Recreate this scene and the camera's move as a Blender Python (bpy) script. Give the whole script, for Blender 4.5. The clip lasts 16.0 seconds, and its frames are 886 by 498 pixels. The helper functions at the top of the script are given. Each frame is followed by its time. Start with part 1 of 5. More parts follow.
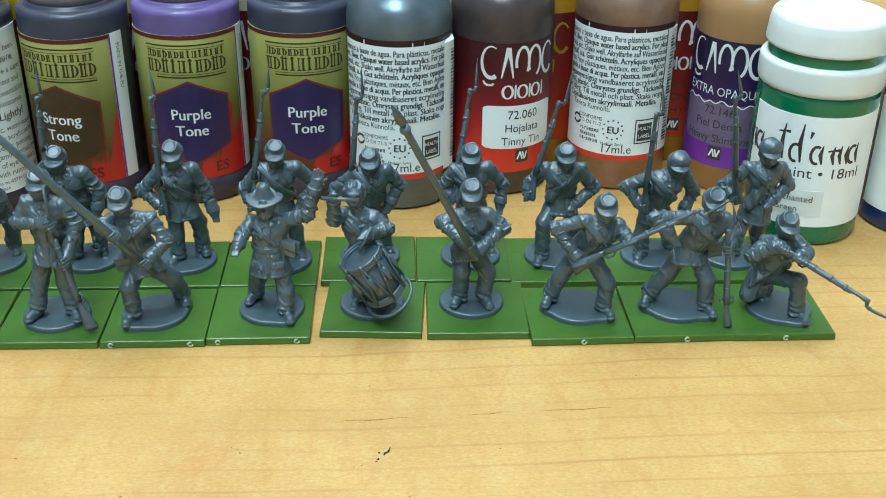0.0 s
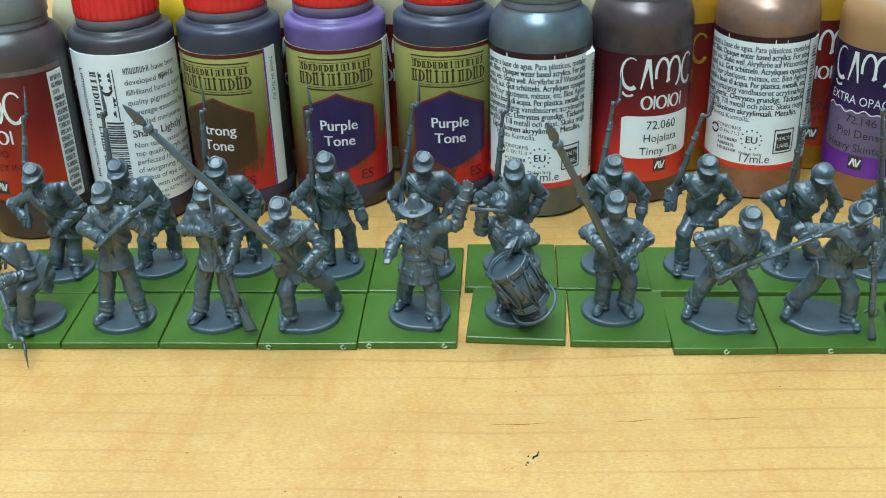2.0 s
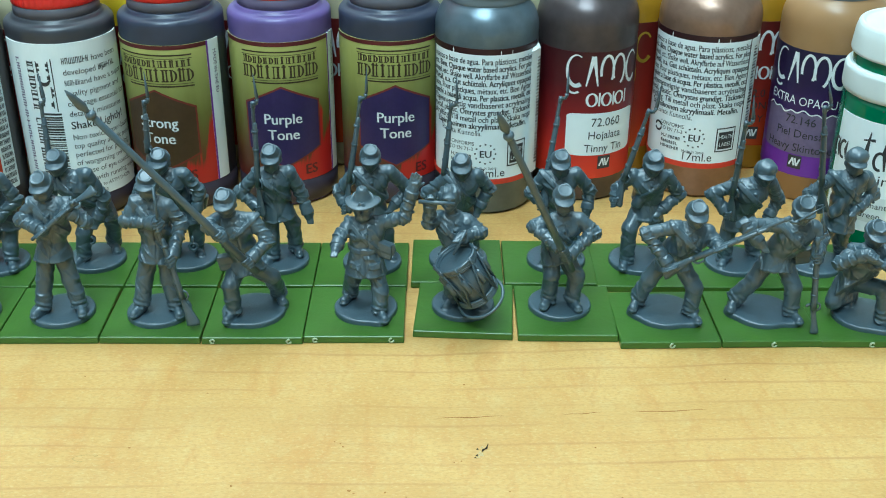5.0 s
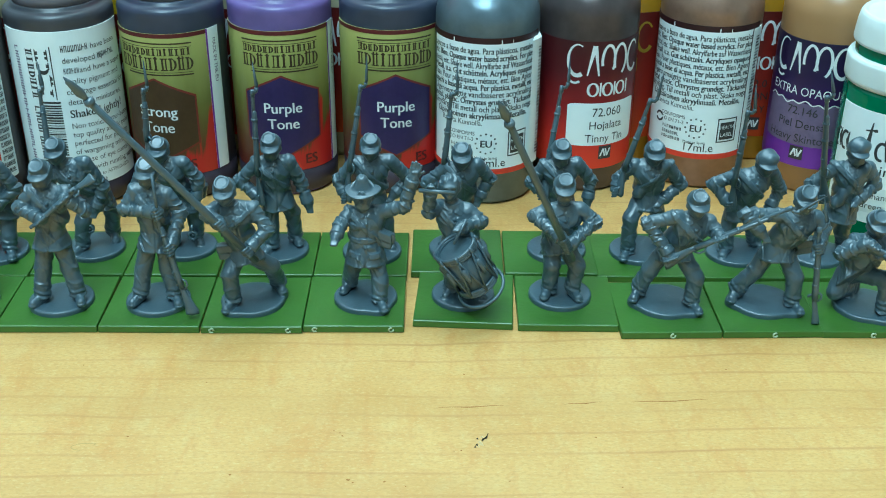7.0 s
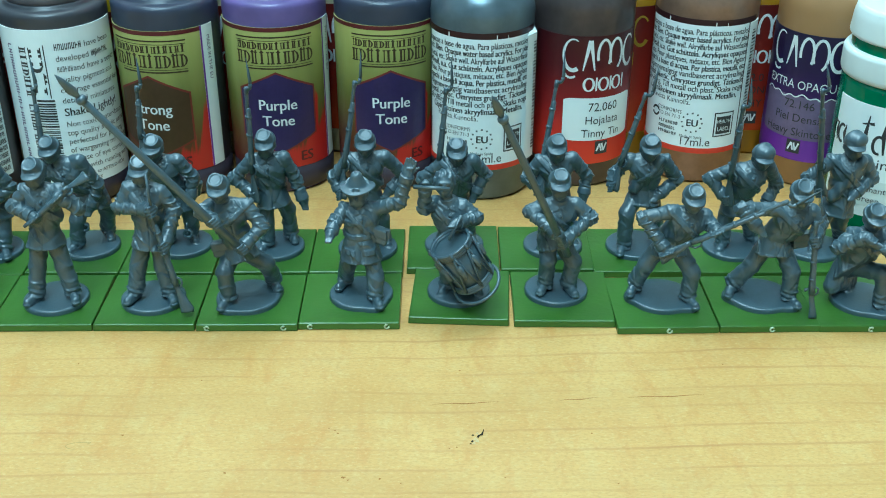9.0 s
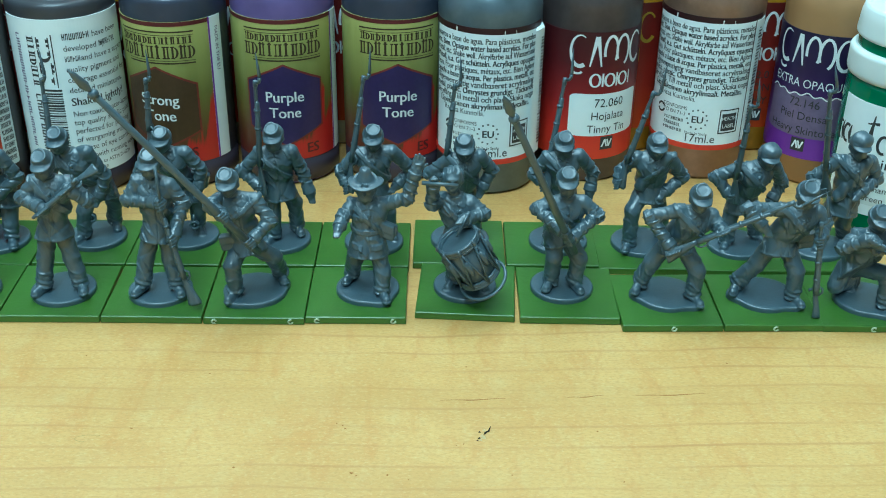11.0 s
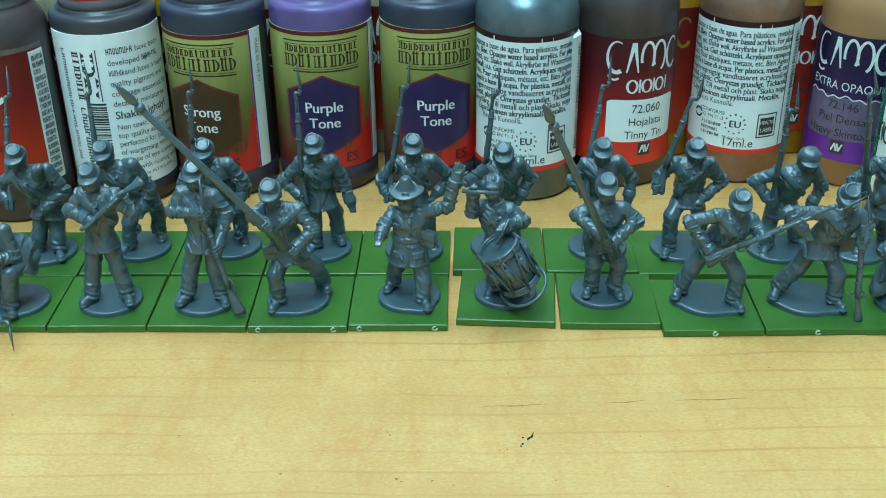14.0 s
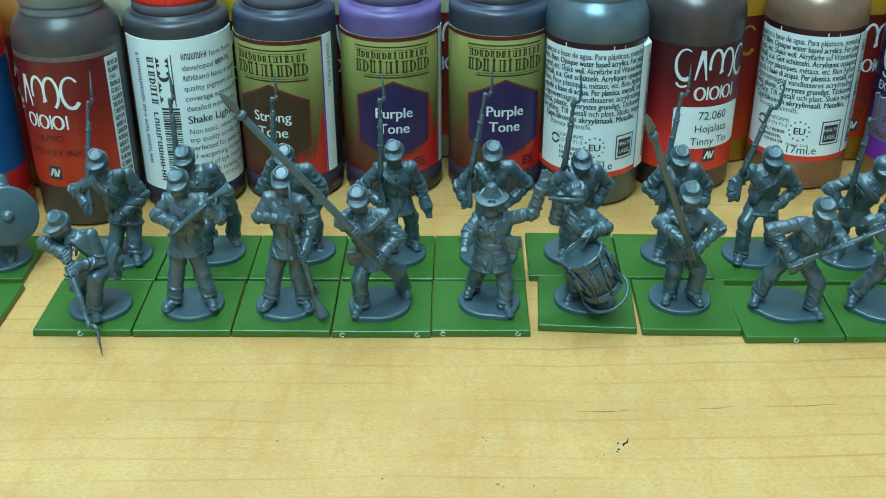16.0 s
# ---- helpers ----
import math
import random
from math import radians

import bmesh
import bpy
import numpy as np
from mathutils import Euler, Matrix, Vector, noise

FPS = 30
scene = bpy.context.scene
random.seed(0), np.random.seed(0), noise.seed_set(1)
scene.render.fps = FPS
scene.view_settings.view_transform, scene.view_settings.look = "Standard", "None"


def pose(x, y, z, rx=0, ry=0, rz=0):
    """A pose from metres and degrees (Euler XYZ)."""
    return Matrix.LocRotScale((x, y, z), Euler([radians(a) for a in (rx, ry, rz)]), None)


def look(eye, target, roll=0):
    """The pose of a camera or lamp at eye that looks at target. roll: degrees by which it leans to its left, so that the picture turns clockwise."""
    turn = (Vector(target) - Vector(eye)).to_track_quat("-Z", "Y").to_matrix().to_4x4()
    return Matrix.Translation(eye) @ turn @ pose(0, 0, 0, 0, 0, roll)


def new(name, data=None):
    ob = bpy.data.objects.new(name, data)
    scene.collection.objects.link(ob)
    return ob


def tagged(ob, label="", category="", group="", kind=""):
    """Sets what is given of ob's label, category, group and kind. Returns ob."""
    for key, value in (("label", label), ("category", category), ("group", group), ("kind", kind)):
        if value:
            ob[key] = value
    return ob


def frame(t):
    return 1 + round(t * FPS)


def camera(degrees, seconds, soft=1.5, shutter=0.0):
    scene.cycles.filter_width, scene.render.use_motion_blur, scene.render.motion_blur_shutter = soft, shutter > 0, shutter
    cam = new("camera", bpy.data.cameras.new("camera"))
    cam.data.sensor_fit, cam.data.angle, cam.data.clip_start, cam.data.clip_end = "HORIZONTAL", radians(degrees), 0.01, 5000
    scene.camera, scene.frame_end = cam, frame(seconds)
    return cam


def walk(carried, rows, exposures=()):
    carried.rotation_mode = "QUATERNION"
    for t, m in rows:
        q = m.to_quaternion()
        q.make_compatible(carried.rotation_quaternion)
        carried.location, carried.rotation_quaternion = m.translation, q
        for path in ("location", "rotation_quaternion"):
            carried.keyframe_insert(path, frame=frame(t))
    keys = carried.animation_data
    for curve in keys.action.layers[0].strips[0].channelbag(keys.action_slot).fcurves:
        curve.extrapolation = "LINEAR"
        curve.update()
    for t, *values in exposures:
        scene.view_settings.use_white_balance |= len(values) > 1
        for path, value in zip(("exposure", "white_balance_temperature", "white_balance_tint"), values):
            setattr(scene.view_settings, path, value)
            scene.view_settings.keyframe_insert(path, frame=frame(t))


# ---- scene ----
cam = camera(42.84, 16.0, soft=1.0)
PATH = [
    (0, (0.01785, -0.18616, 0.12145), (0.01843, -0.16860, 0.11189), 0.6),
    (0.5, (0.01261, -0.18601, 0.12050), (0.01243, -0.16849, 0.11086), -0.5),
    (1, (0.00783, -0.19022, 0.12409), (0.00701, -0.17268, 0.11452), -1.4),
    (1.5, (0.01139, -0.18992, 0.12420), (0.01014, -0.17237, 0.11469), -1.9),
    (2, (0.01042, -0.19122, 0.12679), (0.00910, -0.17371, 0.11721), -1.8),
    (2.5, (0.00674, -0.19244, 0.12438), (0.00610, -0.17489, 0.11483), -0.5),
    (3, (0.00708, -0.19155, 0.12300), (0.00680, -0.17396, 0.11349), 0.1),
    (3.5, (0.00799, -0.19105, 0.12402), (0.00780, -0.17346, 0.11451), 0.3),
    (4, (0.00737, -0.19159, 0.12430), (0.00724, -0.17398, 0.11483), 0.3),
    (6.5, (0.00785, -0.19098, 0.12244), (0.00768, -0.17339, 0.11293), 0.2),
    (7, (0.00749, -0.19104, 0.12244), (0.00735, -0.17348, 0.11287), 0.4),
    (7.5, (0.00792, -0.19118, 0.12287), (0.00774, -0.17364, 0.11325), 0.3),
    (8, (0.00792, -0.19164, 0.12317), (0.00776, -0.17410, 0.11355), 0.2),
    (8.5, (0.00803, -0.19141, 0.12312), (0.00785, -0.17389, 0.11348), -0.0),
    (9, (0.00876, -0.19040, 0.12210), (0.00859, -0.17287, 0.11247), 0.0),
    (9.2, (0.00863, -0.19048, 0.12194), (0.00849, -0.17294, 0.11234), 0.0),
    (11.3, (0.00591, -0.18982, 0.12495), (0.00586, -0.17244, 0.11504), 0.9),
    (11.5, (0.00782, -0.18966, 0.12483), (0.00774, -0.17227, 0.11497), 0.3),
    (12, (0.00837, -0.18952, 0.12465), (0.00824, -0.17213, 0.11478), -0.3),
    (12.5, (0.00507, -0.19150, 0.12578), (0.00484, -0.17411, 0.11591), -0.4),
    (13, (0.00523, -0.19098, 0.12469), (0.00487, -0.17357, 0.11487), -0.6),
    (13.5, (0.00447, -0.19157, 0.12549), (0.00397, -0.17415, 0.11568), -0.6),
    (14, (0.00457, -0.19165, 0.12588), (0.00393, -0.17422, 0.11609), -0.7),
    (14.5, (0.00448, -0.19170, 0.12601), (0.00374, -0.17427, 0.11623), -0.9),
    (15, (0.00889, -0.19053, 0.12769), (0.00808, -0.17310, 0.11791), -1.4),
    (15.5, (0.00241, -0.18996, 0.12517), (0.00174, -0.17251, 0.11541), -1.3),
    (16, (-0.01423, -0.19315, 0.12829), (-0.01470, -0.17573, 0.11848), -0.2),
]
EXPOSURES = [(0.0, 0.02, 6170, 3), (1.0, 0.02, 6240, 5), (2.7, 0.03, 6240, 5), (3.5, 0.04, 6110, 1), (4.1, 0.04, 6000, -2), (6.5, 0.03, 5440, -12), (7.5, 0.02, 5350, -14),
             (9.5, 0.0, 5350, -14), (11.0, -0.08, 5350, -15), (16.0, -0.08, 5350, -15)]
walk(cam, [(t, look(eye, target, roll)) for t, eye, target, roll in PATH], EXPOSURES)

MM = 0.001
LAMP_POWER = 34.0

# ---------------------------------------------------------------- light
world = bpy.data.worlds.new("room_air")
scene.world = world
world.use_nodes = True
world.node_tree.nodes["Background"].inputs[0].default_value = (0.8, 0.9, 1.0, 1)
world.node_tree.nodes["Background"].inputs[1].default_value = 0.02


def area_lamp(name, place, target, wide, deep, power, colour):
    data = bpy.data.lights.new(name, "AREA")
    data.shape, data.size, data.size_y, data.energy, data.color = "RECTANGLE", wide, deep, power, colour
    ob = new(name, data)
    ob.matrix_world = look(place, target)
    return ob


LAMP_COLOUR = (0.765, 1.0, 1.17)
# two panels: one in front of the table with its long side towards it, one behind with its long side across
PANELS = ((-0.20, -0.76, 0.62, 1.18, 0.85), (-0.20, 0.50, 1.18, 0.62, 0.37))
for lamp_x, lamp_y, wide, deep, share in PANELS:
    area_lamp("ceiling_lamp", (lamp_x, lamp_y, 1.58), (lamp_x, lamp_y - 0.001, 0), wide, deep, LAMP_POWER * share, LAMP_COLOUR)


# ---------------------------------------------------------------- materials
def material(name, colour, rough=0.5, metal=0.0, vary=0.12, grain=900.0, bump=0.0, bump_scale=2500.0, coat=0.0, spec=0.5,
             trans=0.0, sheen_spots=0.0):
    m = bpy.data.materials.new(name)
    m.use_nodes = True
    nt = m.node_tree
    n, k = nt.nodes, nt.links
    b = n["Principled BSDF"]
    tc = n.new("ShaderNodeTexCoord")
    no = n.new("ShaderNodeTexNoise")
    no.inputs["Scale"].default_value, no.inputs["Detail"].default_value = grain, 4
    k.new(tc.outputs["Object"], no.inputs["Vector"])
    big = n.new("ShaderNodeTexNoise")
    big.inputs["Scale"].default_value, big.inputs["Detail"].default_value = grain * 0.16, 3
    k.new(tc.outputs["Object"], big.inputs["Vector"])
    add = n.new("ShaderNodeMath")
    add.operation = "ADD"
    k.new(no.outputs["Fac"], add.inputs[0])
    k.new(big.outputs["Fac"], add.inputs[1])
    ramp = n.new("ShaderNodeMapRange")
    ramp.inputs["From Min"].default_value, ramp.inputs["From Max"].default_value = 0.7, 1.3
    ramp.inputs["To Min"].default_value, ramp.inputs["To Max"].default_value = 1 - vary, 1 + vary
    k.new(add.outputs[0], ramp.inputs["Value"])
    mul = n.new("ShaderNodeVectorMath")
    mul.operation = "SCALE"
    mul.inputs[0].default_value = colour
    k.new(ramp.outputs[0], mul.inputs["Scale"])
    k.new(mul.outputs[0], b.inputs["Base Color"])
    rr = n.new("ShaderNodeMapRange")
    rr.inputs["From Min"].default_value, rr.inputs["From Max"].default_value = 0.3, 0.7
    rr.inputs["To Min"].default_value, rr.inputs["To Max"].default_value = max(0.03, rough - 0.07), min(1, rough + 0.07)
    k.new(big.outputs["Fac"], rr.inputs["Value"])
    k.new(rr.outputs[0], b.inputs["Roughness"])
    b.inputs["Metallic"].default_value = metal
    b.inputs["Specular IOR Level"].default_value = spec
    b.inputs["Coat Weight"].default_value = coat
    b.inputs["Coat Roughness"].default_value = 0.15
    b.inputs["Transmission Weight"].default_value = trans
    if bump:
        bt = n.new("ShaderNodeTexNoise")
        bt.inputs["Scale"].default_value, bt.inputs["Detail"].default_value = bump_scale, 3
        k.new(tc.outputs["Object"], bt.inputs["Vector"])
        bn = n.new("ShaderNodeBump")
        bn.inputs["Strength"].default_value, bn.inputs["Distance"].default_value = bump, 0.0002
        k.new(bt.outputs["Fac"], bn.inputs["Height"])
        k.new(bn.outputs[0], b.inputs["Normal"])
    return m


def gradient_label(name, stops, rough=0.35, splash=None, streak=0.0):
    """Printed label whose colour runs with height (z in metres of the bottle). splash: colour of brush marks low down."""
    m = bpy.data.materials.new(name)
    m.use_nodes = True
    nt = m.node_tree
    n, k = nt.nodes, nt.links
    b = n["Principled BSDF"]
    b.inputs["Roughness"].default_value = rough
    tc = n.new("ShaderNodeTexCoord")
    sep = n.new("ShaderNodeSeparateXYZ")
    k.new(tc.outputs["Object"], sep.inputs[0])
    no = n.new("ShaderNodeTexNoise")
    no.inputs["Scale"].default_value, no.inputs["Detail"].default_value = 260, 5
    mp = n.new("ShaderNodeMapping")
    mp.inputs["Scale"].default_value = (1.0, 1.0, 0.18)
    k.new(tc.outputs["Object"], mp.inputs[0])
    k.new(mp.outputs[0], no.inputs["Vector"])
    wob = n.new("ShaderNodeMath")
    wob.operation = "MULTIPLY_ADD"
    wob.inputs[1].default_value = streak
    k.new(no.outputs["Fac"], wob.inputs[0])
    k.new(sep.outputs[2], wob.inputs[2])
    mr = n.new("ShaderNodeMapRange")
    mr.inputs["From Min"].default_value, mr.inputs["From Max"].default_value = 0.006 + streak / 2, 0.043 + streak / 2
    k.new(wob.outputs[0], mr.inputs["Value"])
    cr = n.new("ShaderNodeValToRGB")
    while len(cr.color_ramp.elements) < len(stops):
        cr.color_ramp.elements.new(0.5)
    for e, (at, c) in zip(cr.color_ramp.elements, stops):
        e.position, e.color = at, (*c, 1)
    k.new(mr.outputs[0], cr.inputs[0])
    out = cr.outputs[0]
    if splash:
        sn = n.new("ShaderNodeTexNoise")
        sn.inputs["Scale"].default_value, sn.inputs["Detail"].default_value = 190, 6
        sm = n.new("ShaderNodeMapping")
        sm.inputs["Scale"].default_value = (2.6, 2.6, 0.4)
        k.new(tc.outputs["Object"], sm.inputs[0])
        k.new(sm.outputs[0], sn.inputs["Vector"])
        side = n.new("ShaderNodeMath")
        side.operation = "MULTIPLY_ADD"
        side.inputs[1].default_value = 46.0
        k.new(sep.outputs[0], side.inputs[0])
        k.new(sn.outputs["Fac"], side.inputs[2])
        low = n.new("ShaderNodeMath")
        low.operation = "MULTIPLY_ADD"
        low.inputs[1].default_value = -26.0
        k.new(sep.outputs[2], low.inputs[0])
        k.new(side.outputs[0], low.inputs[2])
        cut = n.new("ShaderNodeMapRange")
        cut.inputs["From Min"].default_value, cut.inputs["From Max"].default_value = 0.40, 0.50
        k.new(low.outputs[0], cut.inputs["Value"])
        mx = n.new("ShaderNodeMix")
        mx.data_type = "RGBA"
        k.new(cut.outputs[0], mx.inputs["Factor"])
        k.new(out, mx.inputs[6])
        mx.inputs[7].default_value = (*splash, 1)
        out = mx.outputs[2]
    k.new(out, b.inputs["Base Color"])
    return m


def maple(name):
    """Pale maple laminate with the grain along x."""
    m = bpy.data.materials.new(name)
    m.use_nodes = True
    nt = m.node_tree
    n, k = nt.nodes, nt.links
    b = n["Principled BSDF"]
    tc = n.new("ShaderNodeTexCoord")

    def noise(scale, stretch, detail=4.0, rough=0.55, distort=0.0):
        mp = n.new("ShaderNodeMapping")
        mp.inputs["Scale"].default_value = stretch
        mp.inputs["Rotation"].default_value = (0, 0, 0.035)
        k.new(tc.outputs["Object"], mp.inputs[0])
        t = n.new("ShaderNodeTexNoise")
        t.inputs["Scale"].default_value, t.inputs["Detail"].default_value = scale, detail
        t.inputs["Roughness"].default_value, t.inputs["Distortion"].default_value = rough, distort
        k.new(mp.outputs[0], t.inputs["Vector"])
        return t.outputs["Fac"]

    def mixed(fac, a, c, mode="MIX"):
        mx = n.new("ShaderNodeMix")
        mx.data_type, mx.blend_type = "RGBA", mode
        k.new(fac, mx.inputs["Factor"])
        for v, s in ((a, 6), (c, 7)):
            if isinstance(v, tuple):
                mx.inputs[s].default_value = (0.615 * v[0], 0.60 * v[1], 0.54 * v[2], 1)
            else:
                k.new(v, mx.inputs[s])
        return mx.outputs[2]

    def band(v, lo, hi, a=0.0, c=1.0):
        mr = n.new("ShaderNodeMapRange")
        mr.inputs["From Min"].default_value, mr.inputs["From Max"].default_value = lo, hi
        mr.inputs["To Min"].default_value, mr.inputs["To Max"].default_value = a, c
        k.new(v, mr.inputs["Value"])
        return mr.outputs[0]

    def calc(op, a, c, d=None):
        mt = n.new("ShaderNodeMath")
        mt.operation = op
        for i, v in enumerate((a, c, d)):
            if v is None:
                continue
            if isinstance(v, (int, float)):
                mt.inputs[i].default_value = v
            else:
                k.new(v, mt.inputs[i])
        return mt.outputs[0]

    sep = n.new("ShaderNodeSeparateXYZ")
    k.new(tc.outputs["Object"], sep.inputs[0])
    clouds = noise(45, (0.8, 1.2, 1), 3)
    base = mixed(band(clouds, 0.36, 0.64), (0.825, 0.475, 0.153), (0.935, 0.583, 0.206))
    figure = noise(150, (1.3, 0.45, 1), 5, 0.68, 0.5)
    base = mixed(band(figure, 0.52, 0.70, 0, 0.66), base, (0.78, 0.37, 0.095))
    pale = noise(230, (1.0, 0.8, 1), 5, 0.65, 0.2)
    base = mixed(band(pale, 0.52, 0.70, 0, 0.5), base, (0.92, 0.66, 0.29))
    fine = noise(900, (0.22, 1.3, 1), 4, 0.65)
    base = mixed(band(fine, 0.5, 0.78, 0, 0.36), base, (0.66, 0.37, 0.11))
    grit = noise(1500, (0.6, 1.0, 1), 2, 0.6)
    base = mixed(band(grit, 0.58, 0.72, 0, 0.28), base, (0.90, 0.68, 0.32))
    mottle = noise(2300, (0.5, 1.0, 1), 3, 0.6)
    base = mixed(band(mottle, 0.47, 0.66, 0, 0.45), base, (0.62, 0.35, 0.10))
    spark = noise(1900, (0.55, 1.0, 1), 3, 0.6, 0.3)
    base = mixed(band(spark, 0.54, 0.70, 0, 0.5), base, (0.97, 0.72, 0.33))
    # growth lines, some nine millimetres apart, wandering
    drift = noise(14, (0.5, 1.1, 1), 3)
    wander = noise(160, (0.35, 0.6, 1), 3)
    along = calc("MULTIPLY_ADD", drift, 0.011, sep.outputs[1])
    along = calc("MULTIPLY_ADD", wander, 0.0011, along)
    along = calc("MULTIPLY_ADD", sep.outputs[0], -0.035, along)
    wave = calc("SINE", calc("MULTIPLY", along, 2 * math.pi / 0.0056), 0)
    wave2 = calc("SINE", calc("MULTIPLY", along, 2 * math.pi / 0.0243), 0.7)
    broken = noise(60, (0.35, 1.2, 1), 3)
    ring = calc("MULTIPLY", band(wave, 0.90, 1.0), band(broken, 0.38, 0.66, 0.08, 1.0))
    base = mixed(calc("MULTIPLY", ring, 0.62), base, (0.60, 0.27, 0.07))
    soft = calc("MULTIPLY", band(wave2, 0.2, 1.0), 0.18)
    base = mixed(soft, base, (0.66, 0.39, 0.12))
    k.new(base, b.inputs["Base Color"])
    k.new(band(clouds, 0.3, 0.7, 0.36, 0.5), b.inputs["Roughness"])
    bn = n.new("ShaderNodeBump")
    bn.inputs["Strength"].default_value, bn.inputs["Distance"].default_value = 0.08, 0.0003
    k.new(fine, bn.inputs["Height"])
    k.new(bn.outputs[0], b.inputs["Normal"])
    return m


WOOD = maple("maple_laminate")
GREEN = material("green_plastic", (0.056, 0.130, 0.018), 0.34, vary=0.10, grain=240, bump=0.25, bump_scale=900)
GREY = material("grey_plastic", (0.058, 0.090, 0.109), 0.36, vary=0.14, grain=500, bump=0.2, bump_scale=1900, spec=0.8)
NUB = material("clipped_plastic", (0.42, 0.50, 0.33), 0.4)
SCRATCH = material("dark_scratch", (0.30, 0.14, 0.045), 0.9, spec=0.05)
GRIME = material("grime", (0.03, 0.022, 0.012), 0.7, spec=0.1)
RED_CAP = material("red_cap_plastic", (0.62, 0.02, 0.015), 0.33, vary=0.05)
WHITE_CAP = material("white_cap_plastic", (0.72, 0.78, 0.76), 0.38, vary=0.04, grain=200, bump=0.1)
PAPER = material("white_label_paper", (0.85, 0.91, 0.91), 0.38, vary=0.03, grain=300)
INK = material("black_ink", (0.042, 0.041, 0.043), 0.5)
INK_BROWN = material("brown_ink", (0.05, 0.03, 0.012), 0.5)
WHITE_INK = material("white_ink", (0.80, 0.83, 0.82), 0.42)
GOLD_INK = material("yellow_ink", (0.33, 0.22, 0.02), 0.42)
DARK_RED_INK = material("dark_red_ink", (0.10, 0.012, 0.015), 0.4)
BLACK_RED_INK = material("near_black_red_ink", (0.03, 0.007, 0.009), 0.4)
RED_INK = material("red_ink", (0.62, 0.045, 0.025), 0.38)
HEX_RED = material("hexagon_rim_ink", (0.18, 0.028, 0.02), 0.4)
HEX_PURPLE = material("purple_hexagon_ink", (0.030, 0.018, 0.085), 0.35)
HEX_BROWN = material("brown_hexagon_ink", (0.065, 0.035, 0.016), 0.35)
VIOLET_INK = material("violet_ink", (0.16, 0.03, 0.33), 0.35)
LAVENDER_INK = material("lavender_ink", (0.17, 0.125, 0.22), 0.4)
QUICK = gradient_label("olive_label", [(0.0, (0.10, 0.012, 0.01)), (0.22, (0.11, 0.05, 0.018)), (0.5, (0.16, 0.16, 0.035)), (0.85, (0.40, 0.41, 0.12)), (1.0, (0.50, 0.50, 0.16))],
                       splash=(0.46, 0.016, 0.014), streak=0.006)
MAROON = gradient_label("maroon_label", [(0.0, (0.68, 0.045, 0.02)), (0.2, (0.58, 0.03, 0.02)), (0.42, (0.26, 0.014, 0.017)), (0.68, (0.085, 0.008, 0.012)), (1.0, (0.032, 0.006, 0.009))], streak=0.002)
SCARLET = gradient_label("scarlet_label", [(0.0, (0.50, 0.045, 0.012)), (0.3, (0.46, 0.034, 0.012)), (0.65, (0.20, 0.012, 0.011)), (1.0, (0.10, 0.008, 0.010))], streak=0.002)
BRICK_RED = gradient_label("brick_red_label", [(0.0, (0.50, 0.06, 0.01)), (0.35, (0.28, 0.02, 0.012)), (1.0, (0.07, 0.008, 0.008))], streak=0.002)
NAVY = gradient_label("navy_label", [(0.0, (0.17, 0.03, 0.35)), (0.16, (0.15, 0.03, 0.31)), (0.4, (0.05, 0.015, 0.11)), (0.65, (0.022, 0.010, 0.055)), (1.0, (0.014, 0.010, 0.035))], streak=0.002)
BLUE_LABEL = gradient_label("blue_label", [(0.0, (0.55, 0.02, 0.02)), (0.19, (0.55, 0.02, 0.02)), (0.21, (0.006, 0.11, 0.36)), (1.0, (0.006, 0.075, 0.25))])
SMOKE = material("smoky_brown_paint_in_bottle", (0.060, 0.050, 0.050), 0.42, coat=0.1, vary=0.2, grain=150)
DARK_WASH = material("dark_wash_in_bottle", (0.046, 0.048, 0.058), 0.42, coat=0.1, vary=0.2, grain=150)
BLUE_WASH = material("blue_black_wash_in_bottle", (0.039, 0.047, 0.078), 0.42, coat=0.1, vary=0.2, grain=150)
PURPLE_WASH = material("purple_wash_in_bottle", (0.137, 0.098, 0.286), 0.42, coat=0.1, vary=0.2, grain=150)
GREY_NECK = material("cloudy_grey_plastic", (0.12, 0.115, 0.14), 0.45, vary=0.15, grain=200)
VIOLET_NECK = material("cloudy_violet_plastic", (0.135, 0.115, 0.2), 0.45, vary=0.15, grain=200)
CLOUDY_NECK = material("cloudy_blue_grey_plastic", (0.15, 0.18, 0.2), 0.42, vary=0.12, grain=200)
CHALKY = material("chalky_film", (0.13, 0.10, 0.095), 0.5, vary=0.4, grain=500)
SETTLED = material("settled_dark_wash", (0.036, 0.026, 0.038), 0.42, coat=0.1, vary=0.25, grain=200)
SILVER_PAINT = material("silver_paint_in_bottle", (0.13, 0.17, 0.20), 0.34, metal=0.5, coat=0.15, vary=0.18, grain=300, bump=0.8, bump_scale=190)
TIN_PAINT = material("tin_paint_in_bottle", (0.10, 0.078, 0.078), 0.34, metal=0.5, coat=0.1, vary=0.15, grain=420, bump=0.5, bump_scale=260)
COPPER_PAINT = material("copper_paint_in_bottle", (0.30, 0.185, 0.13), 0.34, metal=0.55, coat=0.1, vary=0.15, grain=420, bump=0.6, bump_scale=260)
SKIN_PAINT = material("tan_paint_in_bottle", (0.378, 0.21, 0.089), 0.42, coat=0.1, vary=0.06, grain=200)
OCHRE_PAINT = material("ochre_paint_in_bottle", (0.315, 0.137, 0.021), 0.42, coat=0.1, vary=0.1, grain=200)
